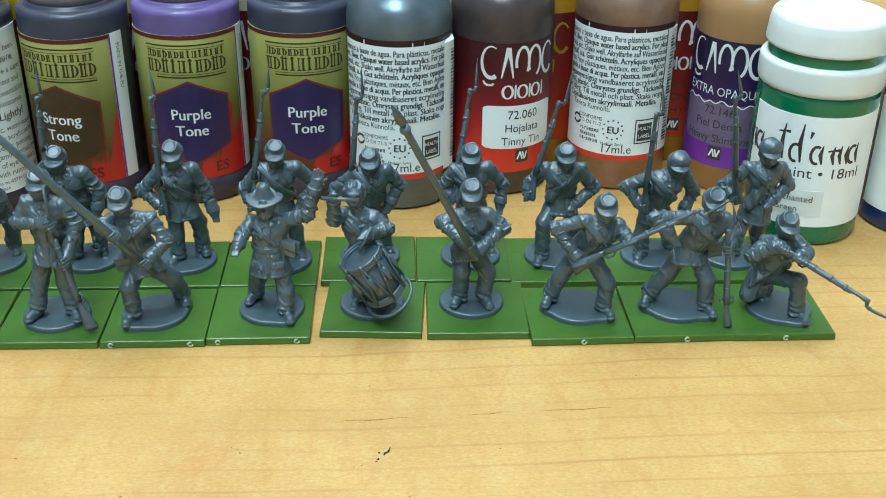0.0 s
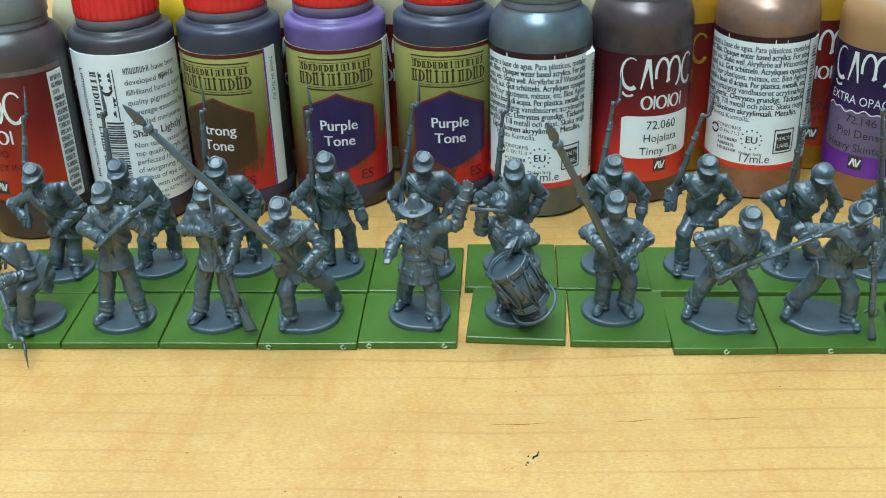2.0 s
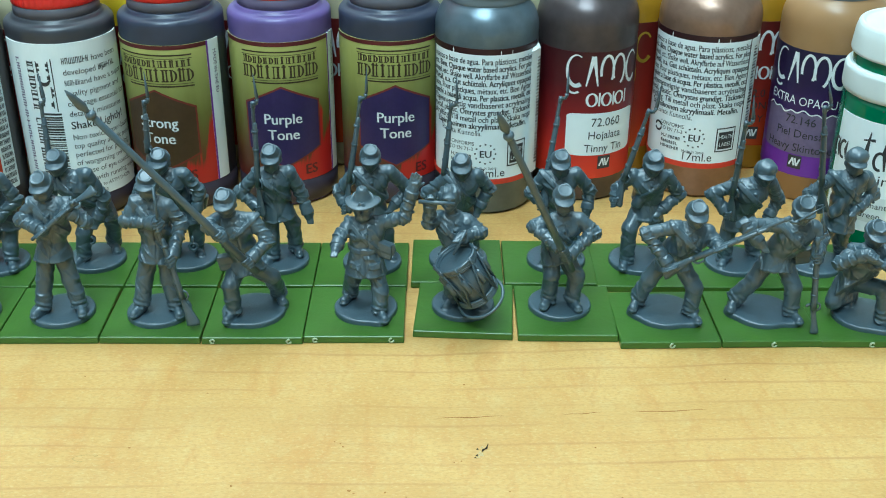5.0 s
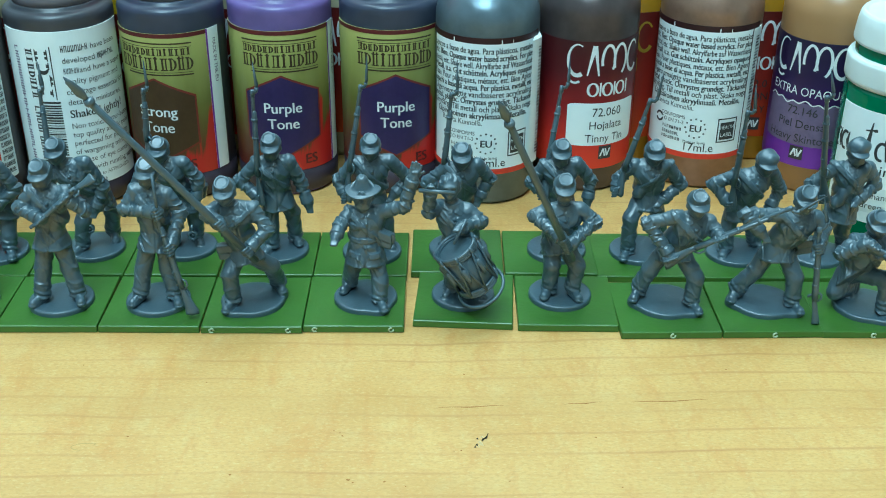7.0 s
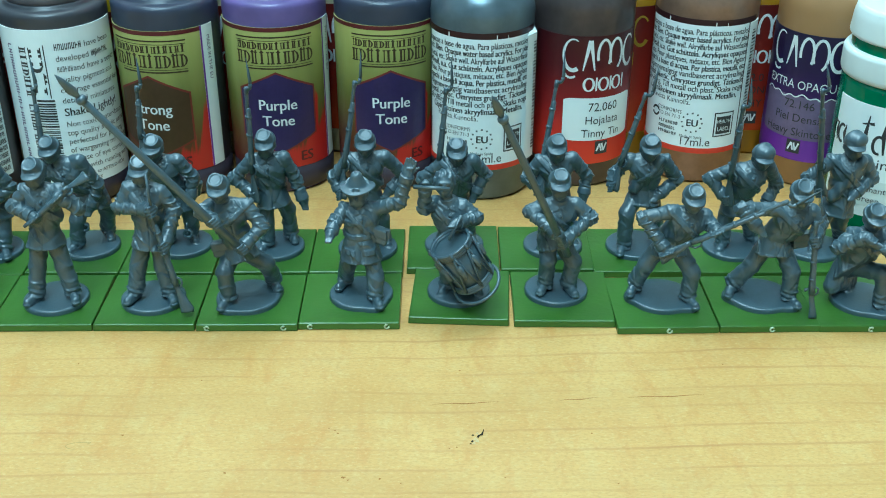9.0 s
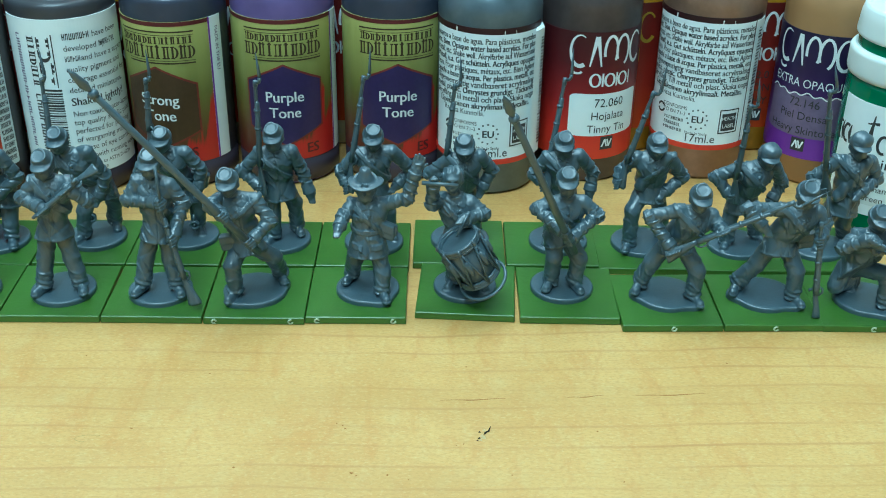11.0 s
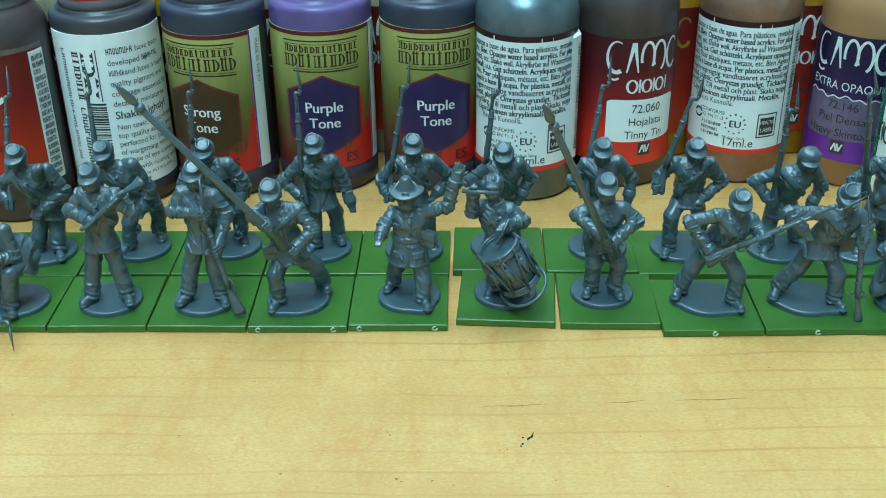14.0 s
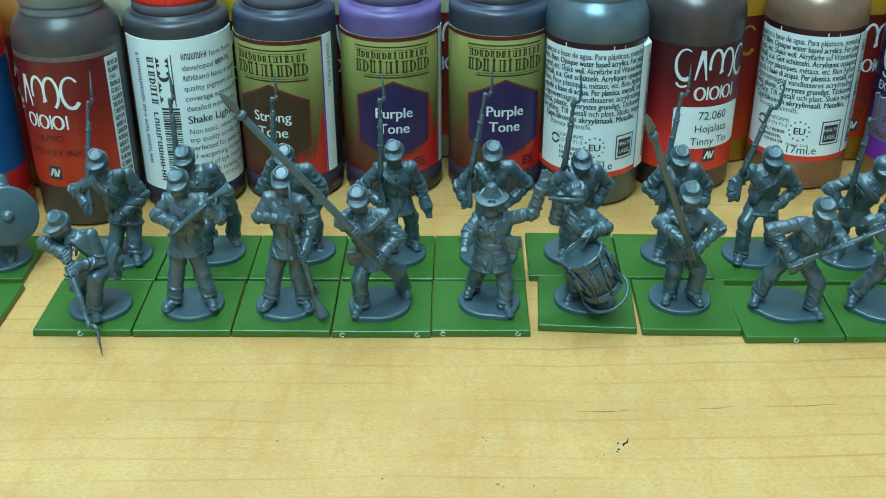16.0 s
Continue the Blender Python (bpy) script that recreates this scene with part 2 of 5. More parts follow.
YELLOW_PAINT = material("yellow_paint_in_bottle", (0.63, 0.452, 0.016), 0.42, coat=0.1, vary=0.08, grain=200)
YELLOW_FOOT = material("golden_ochre_paint_in_bottle", (0.441, 0.231, 0.016), 0.30, coat=0.1, vary=0.1, grain=200)
CREAM_PAINT = material("cream_paint_in_bottle", (0.525, 0.493, 0.315), 0.42, coat=0.1, vary=0.06, grain=200)
BLUE_PAINT = material("blue_paint_in_pot", (0.012, 0.03, 0.14), 0.25, coat=0.4, vary=0.1)
GREEN_PAINT = material("green_paint_in_pot", (0.003, 0.155, 0.066), 0.22, coat=0.5, vary=0.12, grain=250)
PALE_CAP = material("pale_blue_grey_cap", (0.19, 0.235, 0.25), 0.35, vary=0.05)
WALL = material("painted_wall", (0.55, 0.55, 0.54), 0.8, vary=0.04, grain=30, bump=0.1, bump_scale=120)
CEILING = material("white_ceiling", (0.75, 0.75, 0.73), 0.85, vary=0.03, grain=20)
CARPET = material("grey_carpet", (0.16, 0.15, 0.14), 0.95, vary=0.2, grain=60, bump=0.4, bump_scale=300)
LAMP_FRAME = material("white_lamp_frame", (0.75, 0.75, 0.75), 0.4)
DIFFUSER = bpy.data.materials.new("lamp_diffuser")
DIFFUSER.use_nodes = True
DIFFUSER.node_tree.nodes["Principled BSDF"].inputs["Emission Color"].default_value = (1.0, 0.97, 0.92, 1)
DIFFUSER.node_tree.nodes["Principled BSDF"].inputs["Emission Strength"].default_value = 4.0


# ---------------------------------------------------------------- mesh helpers (millimetres in, metres out)
def mesh_of(name, verts, faces, mat, smooth=True):
    me = bpy.data.meshes.new(name)
    v = np.asarray(verts, dtype=np.float64) * MM
    me.from_pydata(v.tolist(), [], [tuple(int(i) for i in f) for f in faces])
    if smooth:
        me.shade_smooth()
    me.materials.append(mat)
    me.update()
    return me


def part(name, data, parent, label=""):
    """Links a mesh as one object under a thing or under a part."""
    ob = new(name, data)
    ob.parent = parent
    return tagged(ob, label)


def box_bm(size, place=(0, 0, 0), bevel=0.0, turn=0.0, seg=2):
    bm = bmesh.new()
    bmesh.ops.create_cube(bm, size=1.0)
    bmesh.ops.scale(bm, vec=[s * MM for s in size], verts=bm.verts)
    if bevel:
        bmesh.ops.bevel(bm, geom=bm.edges[:], offset=bevel * MM, segments=seg, affect="EDGES", profile=0.5)
    bmesh.ops.transform(bm, matrix=pose(place[0] * MM, place[1] * MM, place[2] * MM, 0, 0, turn), verts=bm.verts)
    return bm


def bm_mesh(name, bm, mat, smooth=False):
    me = bpy.data.meshes.new(name)
    bm.to_mesh(me)
    bm.free()
    if smooth:
        me.shade_smooth()
    me.materials.append(mat)
    return me


def lathe(profile, seg=96, ribs=0, rib_depth=0.0, rib_from=0.0, rib_to=0.0):
    """Turned surface round z from (radius, height) pairs."""
    verts, faces = [], []
    n = len(profile)
    for i in range(seg):
        a = 2 * math.pi * i / seg
        for r, z in profile:
            k = rib_depth * (0.5 + 0.5 * math.cos(ribs * a)) if ribs and rib_from <= z <= rib_to else 0.0
            verts.append(((r - k) * math.sin(a), -(r - k) * math.cos(a), z))
    for i in range(seg):
        j = (i + 1) % seg
        for q in range(n - 1):
            faces.append((i * n + q, j * n + q, j * n + q + 1, i * n + q + 1))
    faces.append([i * n for i in range(seg)][::-1])
    faces.append([i * n + n - 1 for i in range(seg)])
    return verts, faces


def rounded(points, radius, steps=5):
    """A profile with its inner corners rounded."""
    out = [points[0]]
    for a, b, c in zip(points, points[1:], points[2:]):
        va, vc = Vector(a) - Vector(b), Vector(c) - Vector(b)
        r = min(radius, va.length * 0.45, vc.length * 0.45)
        p, q = Vector(b) + va.normalized() * r, Vector(b) + vc.normalized() * r
        for i in range(steps + 1):
            t = i / steps
            out.append(tuple(p * (1 - t) ** 2 + Vector(b) * 2 * t * (1 - t) + q * t * t))
    out.append(points[-1])
    return out


# ---------------------------------------------------------------- printing on curved labels
# A print is flat, u to the right and v up in millimetres, and is then laid round a bottle of radius r.
def wrapped(uv, r, middle):
    a = radians(middle) + uv[:, 0] / r
    return np.stack([r * np.sin(a), -r * np.cos(a), uv[:, 1]], 1)


TEXTS = {}


def letters(words, size, align="CENTER"):
    key = (words, align)
    if key not in TEXTS:
        cu = bpy.data.curves.new("lettering", "FONT")
        cu.body, cu.size, cu.align_x, cu.resolution_u = words, 1.0, align, 3
        ob = new("lettering", cu)
        me = bpy.data.meshes.new_from_object(ob.evaluated_get(bpy.context.evaluated_depsgraph_get()))
        v = np.array([(p.co.x, p.co.y) for p in me.vertices]).reshape(-1, 2)
        TEXTS[key] = (v, [tuple(p.vertices) for p in me.polygons])
        bpy.data.objects.remove(ob)
        bpy.data.meshes.remove(me)
        bpy.data.curves.remove(cu)
    v, f = TEXTS[key]
    return v * size, f


def joined(shapes):
    """Several flat shapes as one: a list of (points, faces)."""
    vs, fs, n = [], [], 0
    for v, f in shapes:
        v = np.asarray(v, dtype=float).reshape(-1, 2)
        vs.append(v)
        fs += [tuple(i + n for i in q) for q in f]
        n += len(v)
    return np.concatenate(vs), fs


def moved(shape, du, dv, turn=0.0, squeeze=1.0, bold=0.0):
    v, f = shape
    v = np.asarray(v, dtype=float) * (squeeze, 1)
    c, s = math.cos(radians(turn)), math.sin(radians(turn))
    return np.stack([v[:, 0] * c - v[:, 1] * s + du, v[:, 0] * s + v[:, 1] * c + dv], 1), f


def strip(u0, u1, low, high, steps=None):
    """The area between two curves low(u) and high(u)."""
    steps = steps or max(2, int(abs(u1 - u0) / 0.7))
    us = np.linspace(u0, u1, steps + 1)
    v = [(u, low(u)) for u in us] + [(u, high(u)) for u in us]
    n = steps + 1
    return np.array(v), [(i, i + 1, n + i + 1, n + i) for i in range(steps)]


def bar(u0, u1, v0, v1):
    return strip(u0, u1, lambda u: v0, lambda u: v1)


def stroke(points, width):
    """A line of even or changing width along points."""
    p = np.array(points, dtype=float)
    w = np.broadcast_to(np.asarray(width, dtype=float), (len(p),))
    d = np.gradient(p, axis=0)
    d /= np.linalg.norm(d, axis=1)[:, None] + 1e-9
    nrm = np.stack([-d[:, 1], d[:, 0]], 1)
    n = len(p)
    return np.concatenate([p + nrm * w[:, None] / 2, p - nrm * w[:, None] / 2]), [(n + i, n + i + 1, i + 1, i) for i in range(n - 1)]


def arc(cu, cv, ru, rv, a0, a1, width, n=20):
    return stroke([(cu + ru * math.cos(radians(a)), cv + rv * math.sin(radians(a))) for a in np.linspace(a0, a1, n)], width)


def hexagon(cu, cv, w, h, point):
    """Upright hexagon of half width w, half height h, with points rising by point."""
    return strip(cu - w, cu + w, lambda u: cv - h + point * abs(u - cu) / w, lambda u: cv + h - point * abs(u - cu) / w, 24)


def blocks(u0, u1, v0, v1, count, rng, gap=0.28, thin=0.32):
    """A run of bars in place of a brand name: posts with a cross bar here and there."""
    out, step = [], (u1 - u0) / count
    for i in range(count):
        a, b = u0 + i * step + gap * 0.5, u0 + (i + 1) * step - gap * 0.5
        w = (b - a) * thin
        kind = rng.randint(0, 3)
        out.append(bar(a, a + w, v0, v1))
        if kind != 1:
            out.append(bar(b - w, b, v0, v1))
        h = (v1 - v0) * 0.2
        level = rng.choice((v0, v1 - h, (v0 + v1 - h) / 2))
        out.append(bar(a + w, b - (w if kind != 1 else 0), level, level + h))
    return joined(out)


def marks(u0, u1, v0, v1, count, rng, heavy=0.5):
    """A run of upright strokes, bows and slants in place of a maker's name."""
    out, step, h = [], (u1 - u0) / count, v1 - v0
    for i in range(count):
        a, b = u0 + (i + .12) * step, u0 + (i + .88) * step
        w, thin = heavy * step * .36, heavy * step * .14
        kind = (i * 2 + rng.randint(0, 1)) % 4
        tall = rng.choice((0.0, 0.0, .12))
        for at, thick in (((a + thin, w * 1.1), (b - w, w * .8)), ((a + thin, w * .6), (b - w, w * 1.2)), (((a + b) / 2 - w * .6, w * 1.2),), ((a + thin, w * 1.1),))[kind]:
            out.append(bar(at, at + thick, v0, v1 + tall * h))
            out.append(bar(at - thin * 1.5, at + thick + thin * 1.5, v0, v0 + h * .09))
            out.append(bar(at - thin * 1.5, at + thick + thin * 1.5, v1 - h * .09, v1))
        if kind == 3:
            out.append(arc(a + w, (v0 + v1) / 2, b - a - w, h * .44, -70, 70, thin + w * .8 * np.sin(np.linspace(0, math.pi, 20))))
    return joined(out)


def printed(name, shape, r, middle, mat, parent, label="", lift=0.2):
    v, f = shape
    me = mesh_of(name, wrapped(np.asarray(v), r + lift, middle), f, mat, smooth=False)
    return part(name, me, parent, label)


def sheet(name, r, middle, u0, u1, v0, v1, mat, parent, label="", thick=0.14):
    """A label: a thin curved sheet with edges."""
    seg = max(6, int((u1 - u0) / 0.8))
    us = np.linspace(u0, u1, seg + 1)
    rows = []
    for rad, vv in ((r - 0.1, v0), (r + thick, v0), (r + thick, v0 + (v1 - v0) * 0.5), (r + thick, v1), (r - 0.1, v1)):
        rows.append(wrapped(np.stack([us * r / rad, np.full_like(us, vv)], 1), rad, middle))
    v = np.concatenate(rows)
    n = seg + 1
    f = [(q * n + i, q * n + i + 1, (q + 1) * n + i + 1, (q + 1) * n + i) for q in range(4) for i in range(seg)]
    f += [(0, n, 2 * n, 3 * n, 4 * n), (4 * n + seg, 3 * n + seg, 2 * n + seg, n + seg, seg)]
    me = mesh_of(name, v, f, mat, smooth=False)
    return part(name, me, parent, label)


# ---------------------------------------------------------------- the room and the table
def setting(name, bm, mat, label, category):
    return tagged(new(name, bm_mesh(name, bm, mat)), label, category, kind="structure")


setting("floor", box_bm((3400, 3400, 40), (0, -700, -770)), CARPET, "grey carpeted floor", "floor")
setting("ceiling", box_bm((3400, 3400, 40), (0, -700, 1640)), CEILING, "plain white ceiling", "ceiling")
setting("wall_north", box_bm((3400, 60, 2370), (0, 940, 435)), WALL, "off-white painted wall behind the table", "wall")
setting("wall_south", box_bm((3400, 60, 2370), (0, -2430, 435)), WALL, "off-white painted wall", "wall")
setting("wall_east", box_bm((60, 3310, 2370), (1730, -745, 435)), WALL, "off-white painted wall", "wall")
setting("wall_west", box_bm((60, 3310, 2370), (-1730, -745, 435)), WALL, "off-white painted wall", "wall")


def ceiling_light(x, y, wide, deep):
    thing = tagged(new("ceiling_light"), "white ceiling light panel with a glowing diffuser", "ceiling light", "ceiling lights")
    thing.location = (x, y, 1.62)
    part("frame", bm_mesh("frame", box_bm((wide + 60, deep + 60, 24), (0, 0, -10), 3), LAMP_FRAME), thing)
    part("diffuser", bm_mesh("diffuser", box_bm((wide, deep, 4), (0, 0, -25)), DIFFUSER), thing, "glowing white diffuser")


for lamp_x, lamp_y, wide, deep, share in PANELS:
    ceiling_light(lamp_x, lamp_y, wide * 1000, deep * 1000)

table = tagged(new("table"), "pale maple laminate table with fine scratches", "table")
part("tabletop", bm_mesh("tabletop", box_bm((1500, 860, 26), (0, -60, -13), 1.5), WOOD), table)
for lx in (-700, 700):
    for ly in (-430, 320):
        part("leg", bm_mesh("leg", box_bm((50, 50, 724), (lx, ly, -388), 3), LAMP_FRAME), table, "painted table leg")

rng = random.Random(4)


def scratch(x0, y0, x1, y1, wide):
    """A worn dark line in the laminate."""
    n = 14
    top, low = [], []
    for i in range(n + 1):
        t = i / n
        w = wide * (0.15 + math.sin(math.pi * t) ** 0.6 * (0.5 + 0.5 * rng.random()))
        x, y = x0 + (x1 - x0) * t, y0 + (y1 - y0) * t + 0.12 * math.sin(9 * t)
        top.append((x, y + w / 2, 0.03))
        low.append((x, y - w / 2, 0.03))
    part("scratch", mesh_of("scratch", low + top, [(i, i + 1, n + 2 + i, n + 1 + i) for i in range(n)], SCRATCH), table, "dark worn scratch")


scratch(5.2, -26.2, 17.4, -25.3, 0.27)
scratch(28.2, -24.75, 35.2, -23.9, 0.22)
scratch(40.5, -23.8, 54.6, -22.8, 0.25)
scratch(-6, -62.5, 3, -62.2, 0.25)


def speck(x, y, size, mat=SCRATCH, name="speck", label="dark speck"):
    n = 9
    v = [(x, y, 0.12)]
    for i in range(n):
        a = 2 * math.pi * i / n
        r = size * (0.55 + 0.6 * rng.random())
        v.append((x + r * math.cos(a), y + r * 0.8 * math.sin(a), 0.02))
    part(name, mesh_of(name, v, [(0, 1 + i, 1 + (i + 1) % n) for i in range(n)], mat), table, label)


for sx, sy, ss in ((-48.1, -35.5, 0.28), (-28.7, -45.2, 0.3), (10.2, -15.6, 0.22), (-37.6, -19.1, 0.22), (-3, -46.5, 0.3), (-11, -34.6, 0.3),
                   (-11.5, -33.8, 0.2), (33, -34.2, 0.24), (60, -13, 0.2), (9.6, -38.2, 0.2), (8.4, -38.6, 0.16), (-9.0, -46.2, 0.34), (-8.2, -46.8, 0.2), (-12.6, -33.2, 0.16), (17.6, -46.0, 0.2), (0.5, -47.6, 0.16), (36, -47.2, 0.22), (-80, -30, 0.24), (-20, -55, 0.3), (-62, -14, 0.2)):
    speck(sx, sy, ss)

flake = tagged(new("paint_chip"), "curled black flake of dried paint on the table", "paint chip")
flake.location = (13.3 * MM, -35.3 * MM, 0)
fv, ff = [], []
for i in range(11):
    t = i / 10
    w = 0.28 * math.sin(math.pi * min(1, t + 0.08)) + 0.06
    cx, cy = -0.1 + 1.1 * t, -0.4 + 1.7 * t + 0.25 * math.sin(7 * t)
    w *= 0.8
    fv += [(cx - w, cy + 0.2 * w, 0.03 + 0.3 * t * t), (cx, cy, 0.2 + 0.4 * t * t), (cx + w, cy - 0.3 * w, 0.03 + 0.2 * t)]
for i in range(10):
    for q in (0, 1):
        ff.append((3 * i + q, 3 * i + q + 1, 3 * i + q + 4, 3 * i + q + 3))
part("flake", mesh_of("flake", fv, ff, GRIME), flake)
PALE_CHIP = material("pale_chip", (0.55, 0.42, 0.22), 0.6, spec=0.1)
for cx, cy, cs, cm in ((-0.5, -0.6, 0.4, PALE_CHIP), (-1.0, -1.3, 0.3, GRIME), (-0.2, -1.1, 0.45, PALE_CHIP), (-0.75, -1.75, 0.35, PALE_CHIP), (-0.9, 0.4, 0.25, GRIME), (-0.1, 0.9, 0.3, PALE_CHIP), (-1.3, -1.9, 0.22, GRIME)):
    part("crumb", mesh_of("crumb", [(cx - cs, cy - cs * .6, 0.01), (cx + cs, cy - cs, 0.01), (cx + cs * .4, cy + cs, 0.01), (cx, cy, cs * .9)], [(0, 1, 3), (1, 2, 3), (2, 0, 3)], cm, False), flake)

ring = stroke([(1.5 * math.cos(a) + 0.9 * math.sin(a) + .3 * math.sin(3 * a), 0.9 * math.sin(a) + .25 * math.cos(2 * a)) for a in np.linspace(0, 5.0, 40)], 0.12)
big_ring = stroke([(1.7 * math.cos(a) + 0.4 * math.sin(a), 2.3 * math.sin(a)) for a in np.linspace(0, 5.6, 40)], 0.16)
for rx, ry, ring in ((-97.9, -28.9, big_ring), (-55.0, -38.2, ring)):
    pts = np.concatenate([ring[0] + (rx, ry), np.full((len(ring[0]), 1), 0.03)], 1)
    part("stain", mesh_of("stain", pts, ring[1], material("faint_ring_stain", (0.48, 0.27, 0.08), 0.6, spec=0.1) if rx < -90 else material("pale_ring_stain", (0.36, 0.25, 0.10), 0.6, spec=0.1)), table, "faint oval ring stain")


# ---------------------------------------------------------------- green bases
def figure_base(x, y, turn, nubs=()):
    """A 20 mm square base; x, y is its front left corner."""
    thing = tagged(new("figure_base"), "square green plastic base lying on the table", "miniature base", "green bases")
    thing.matrix_basis = pose(x * MM, y * MM, 0, 0, 0, turn)
    bm = bmesh.new()
    low = [bm.verts.new((px * MM, py * MM, 0)) for px, py in ((0, 0), (20.2, 0), (20.2, 20.1), (0, 20.1))]
    top = [bm.verts.new((px * MM, py * MM, 1.5 * MM)) for px, py in ((0.1, 0.2), (20.1, 0.2), (20.1, 19.95), (0.1, 19.95))]
    bm.faces.new(low[::-1])
    bm.faces.new(top)
    for i in range(4):
        bm.faces.new((low[i], low[(i + 1) % 4], top[(i + 1) % 4], top[i]))
    bmesh.ops.bevel(bm, geom=bm.edges[:], offset=0.24 * MM, segments=3, affect="EDGES", profile=0.5)
    part("slab", bm_mesh("slab", bm, GREEN), thing)
    for u in nubs:
        bn = bmesh.new()
        rows = []
        for q in range(9):
            a = radians(40 + 300 * q / 8 + 35 * math.sin(u + x))
            centre = Vector((0.42 * math.cos(a), 0, 0.46 * math.sin(a)))
            thick = 0.2 + 0.05 * math.sin(3 * q + u)
            rows.append([bn.verts.new((centre + Vector((math.cos(a) * math.cos(b), math.sin(b), math.sin(a) * math.cos(b))) * thick) * MM) for b in [radians(60 * k) for k in range(6)]])
        for ra, rb in zip(rows, rows[1:]):
            for k in range(6):
                bn.faces.new((ra[k], ra[(k + 1) % 6], rb[(k + 1) % 6], rb[k]))
        bn.faces.new(rows[0][::-1])
        bn.faces.new(rows[-1])
        bmesh.ops.translate(bn, verts=bn.verts, vec=(u * MM, 0.02 * MM, 0.7 * MM))
        part("nub", bm_mesh("nub", bn, NUB, True), thing, "pale clipped moulding nub")
    return thing


FRONT_BASES = [(-103.1, -3.4, 0.8, (9.8,)), (-82.75, -3.2, 1.3, ()), (-62.45, -2.75, 0.5, ()), (-42.05, -2.65, 1.0, (2.2, 17.4)), (-21.84, -1.85, 0.95, (2.4, 17.6)),
               (-0.1, 0.7, -2.6, ()), (21.05, -0.5, 0.1, ()), (41.35, -3.0, 2.0, (10.3,)), (61.62, -2.25, 1.75, (10.4,)), (81.35, -1.8, 0.8, (10.2,))]
for bx, by, bt, nn in FRONT_BASES:
    figure_base(bx, by, bt, nn)
BACK_BASES = [(-103.2, 16.9, 0.3), (-82.9, 17.75, 0.4), (-62.7, 17.9, 0.4), (-42.3, 18.3, 0.6), (-22.05, 18.55, 0.6), (-1.15, 20.4, 0.4), (19.15, 20.2, 0.2), (39.05, 19.3, 0.5),
              (59.2, 19.2, 0.3), (79.2, 19.6, 0.6)]
for bx, by, bt in BACK_BASES:
    figure_base(bx, by, bt)
figure_base(-132.4, 16.4, 1.0)
figure_base(-131.2, -5.0, 0.2)


# ---------------------------------------------------------------- paint bottles
ROUND_BODY = [(0.5, 0.0), (11.4, 0.0), (12.3, 1.0), (12.3, 43.2), (12.3, 44.4), (12.2, 45.5), (11.95, 46.6), (11.6, 47.6), (11.1, 48.6), (10.4, 49.5), (9.7, 50.1), (9.3, 50.5), (9.2, 51.0)]
ROUND_NECK = [(8.9, 50.4), (9.3, 50.7), (9.35, 51.1), (9.3, 52.9), (8.9, 53.1)]
ROUND_CAP = [(8.6, 52.7), (9.5, 52.7), (9.7, 53.0), (9.6, 61.0), (8.8, 62.0), (0.4, 62.0)]
STEP_BODY = [(0.5, 0.0), (11.4, 0.0), (12.3, 1.0), (12.3, 45.2), (12.3, 46.2), (12.15, 46.8), (11.8, 47.25), (11.3, 47.5), (10.7, 47.7), (10.35, 47.95), (10.2, 48.3), (9.9, 48.6), (9.5, 48.7), (0.4, 48.8)]


def bottle(place, turn, kind, paint, label, neck_mat=None):
    thing = tagged(new("paint_bottle"), label, "paint bottle", "paint bottles")
    thing.matrix_basis = pose(place[0] * MM, place[1] * MM, 0, 0, 0, turn)
    if kind == "round":
        v, f = lathe(ROUND_BODY)
        part("body", mesh_of("body", v, f, paint), thing)
        v, f = lathe(ROUND_NECK)
        part("neck", mesh_of("neck", v, f, CLOUDY_NECK), thing, "cloudy blue-grey neck")
        v, f = lathe(ROUND_CAP)
        part("cap", mesh_of("cap", v, f, neck_mat or PALE_CAP), thing, "pale dropper cap")
    else:
        v, f = lathe(STEP_BODY)
        part("body", mesh_of("body", v, f, paint), thing)
        v, f = lathe([(11.3, 0.05), (12.36, 1.0), (12.36, 6.7), (12.2, 6.76)])
        part("settled_paint", mesh_of("settled_paint", v, f, SETTLED), thing, "dark paint settled at the bottom")
        v, f = lathe([(9.3, 48.5), (9.75, 48.75), (9.7, 51.0), (9.3, 51.2)])
        part("neck", mesh_of("neck", v, f, VIOLET_NECK if paint == PURPLE_WASH else GREY_NECK), thing, "cloudy grey neck")
        v, f = lathe([(8.0, 50.9), (9.5, 50.9), (9.85, 51.3), (9.9, 52.0), (9.8, 60.4), (9.0, 61.4), (0.4, 61.4)], 144, 36, 0.4, 52.0, 60.9)
        part("cap", mesh_of("cap", v, f, RED_CAP), thing, "ribbed red screw cap")
    return thing


R0 = 12.3


def small_square_mark(r, middle, u, v, s, parent):
    """A black square badge with white wedges."""
    printed("badge", bar(u - s, u + s, v - s, v + s), r, middle, INK, parent, "black square badge", 0.22)
    wedges = joined([stroke([(u - s * .75, v - s * .55), (u - s * .3, v + s * .6)], 0.42), stroke([(u - s * .3, v + s * .6), (u + s * .02, v - s * .55)], 0.42),
                     stroke([(u + s * .05, v + s * .6), (u + s * .35, v - s * .55)], 0.42), stroke([(u + s * .35, v - s * .55), (u + s * .78, v + s * .6)], 0.42)])
    printed("wedges", wedges, r, middle, WHITE_INK, parent, "white wedges", 0.28)


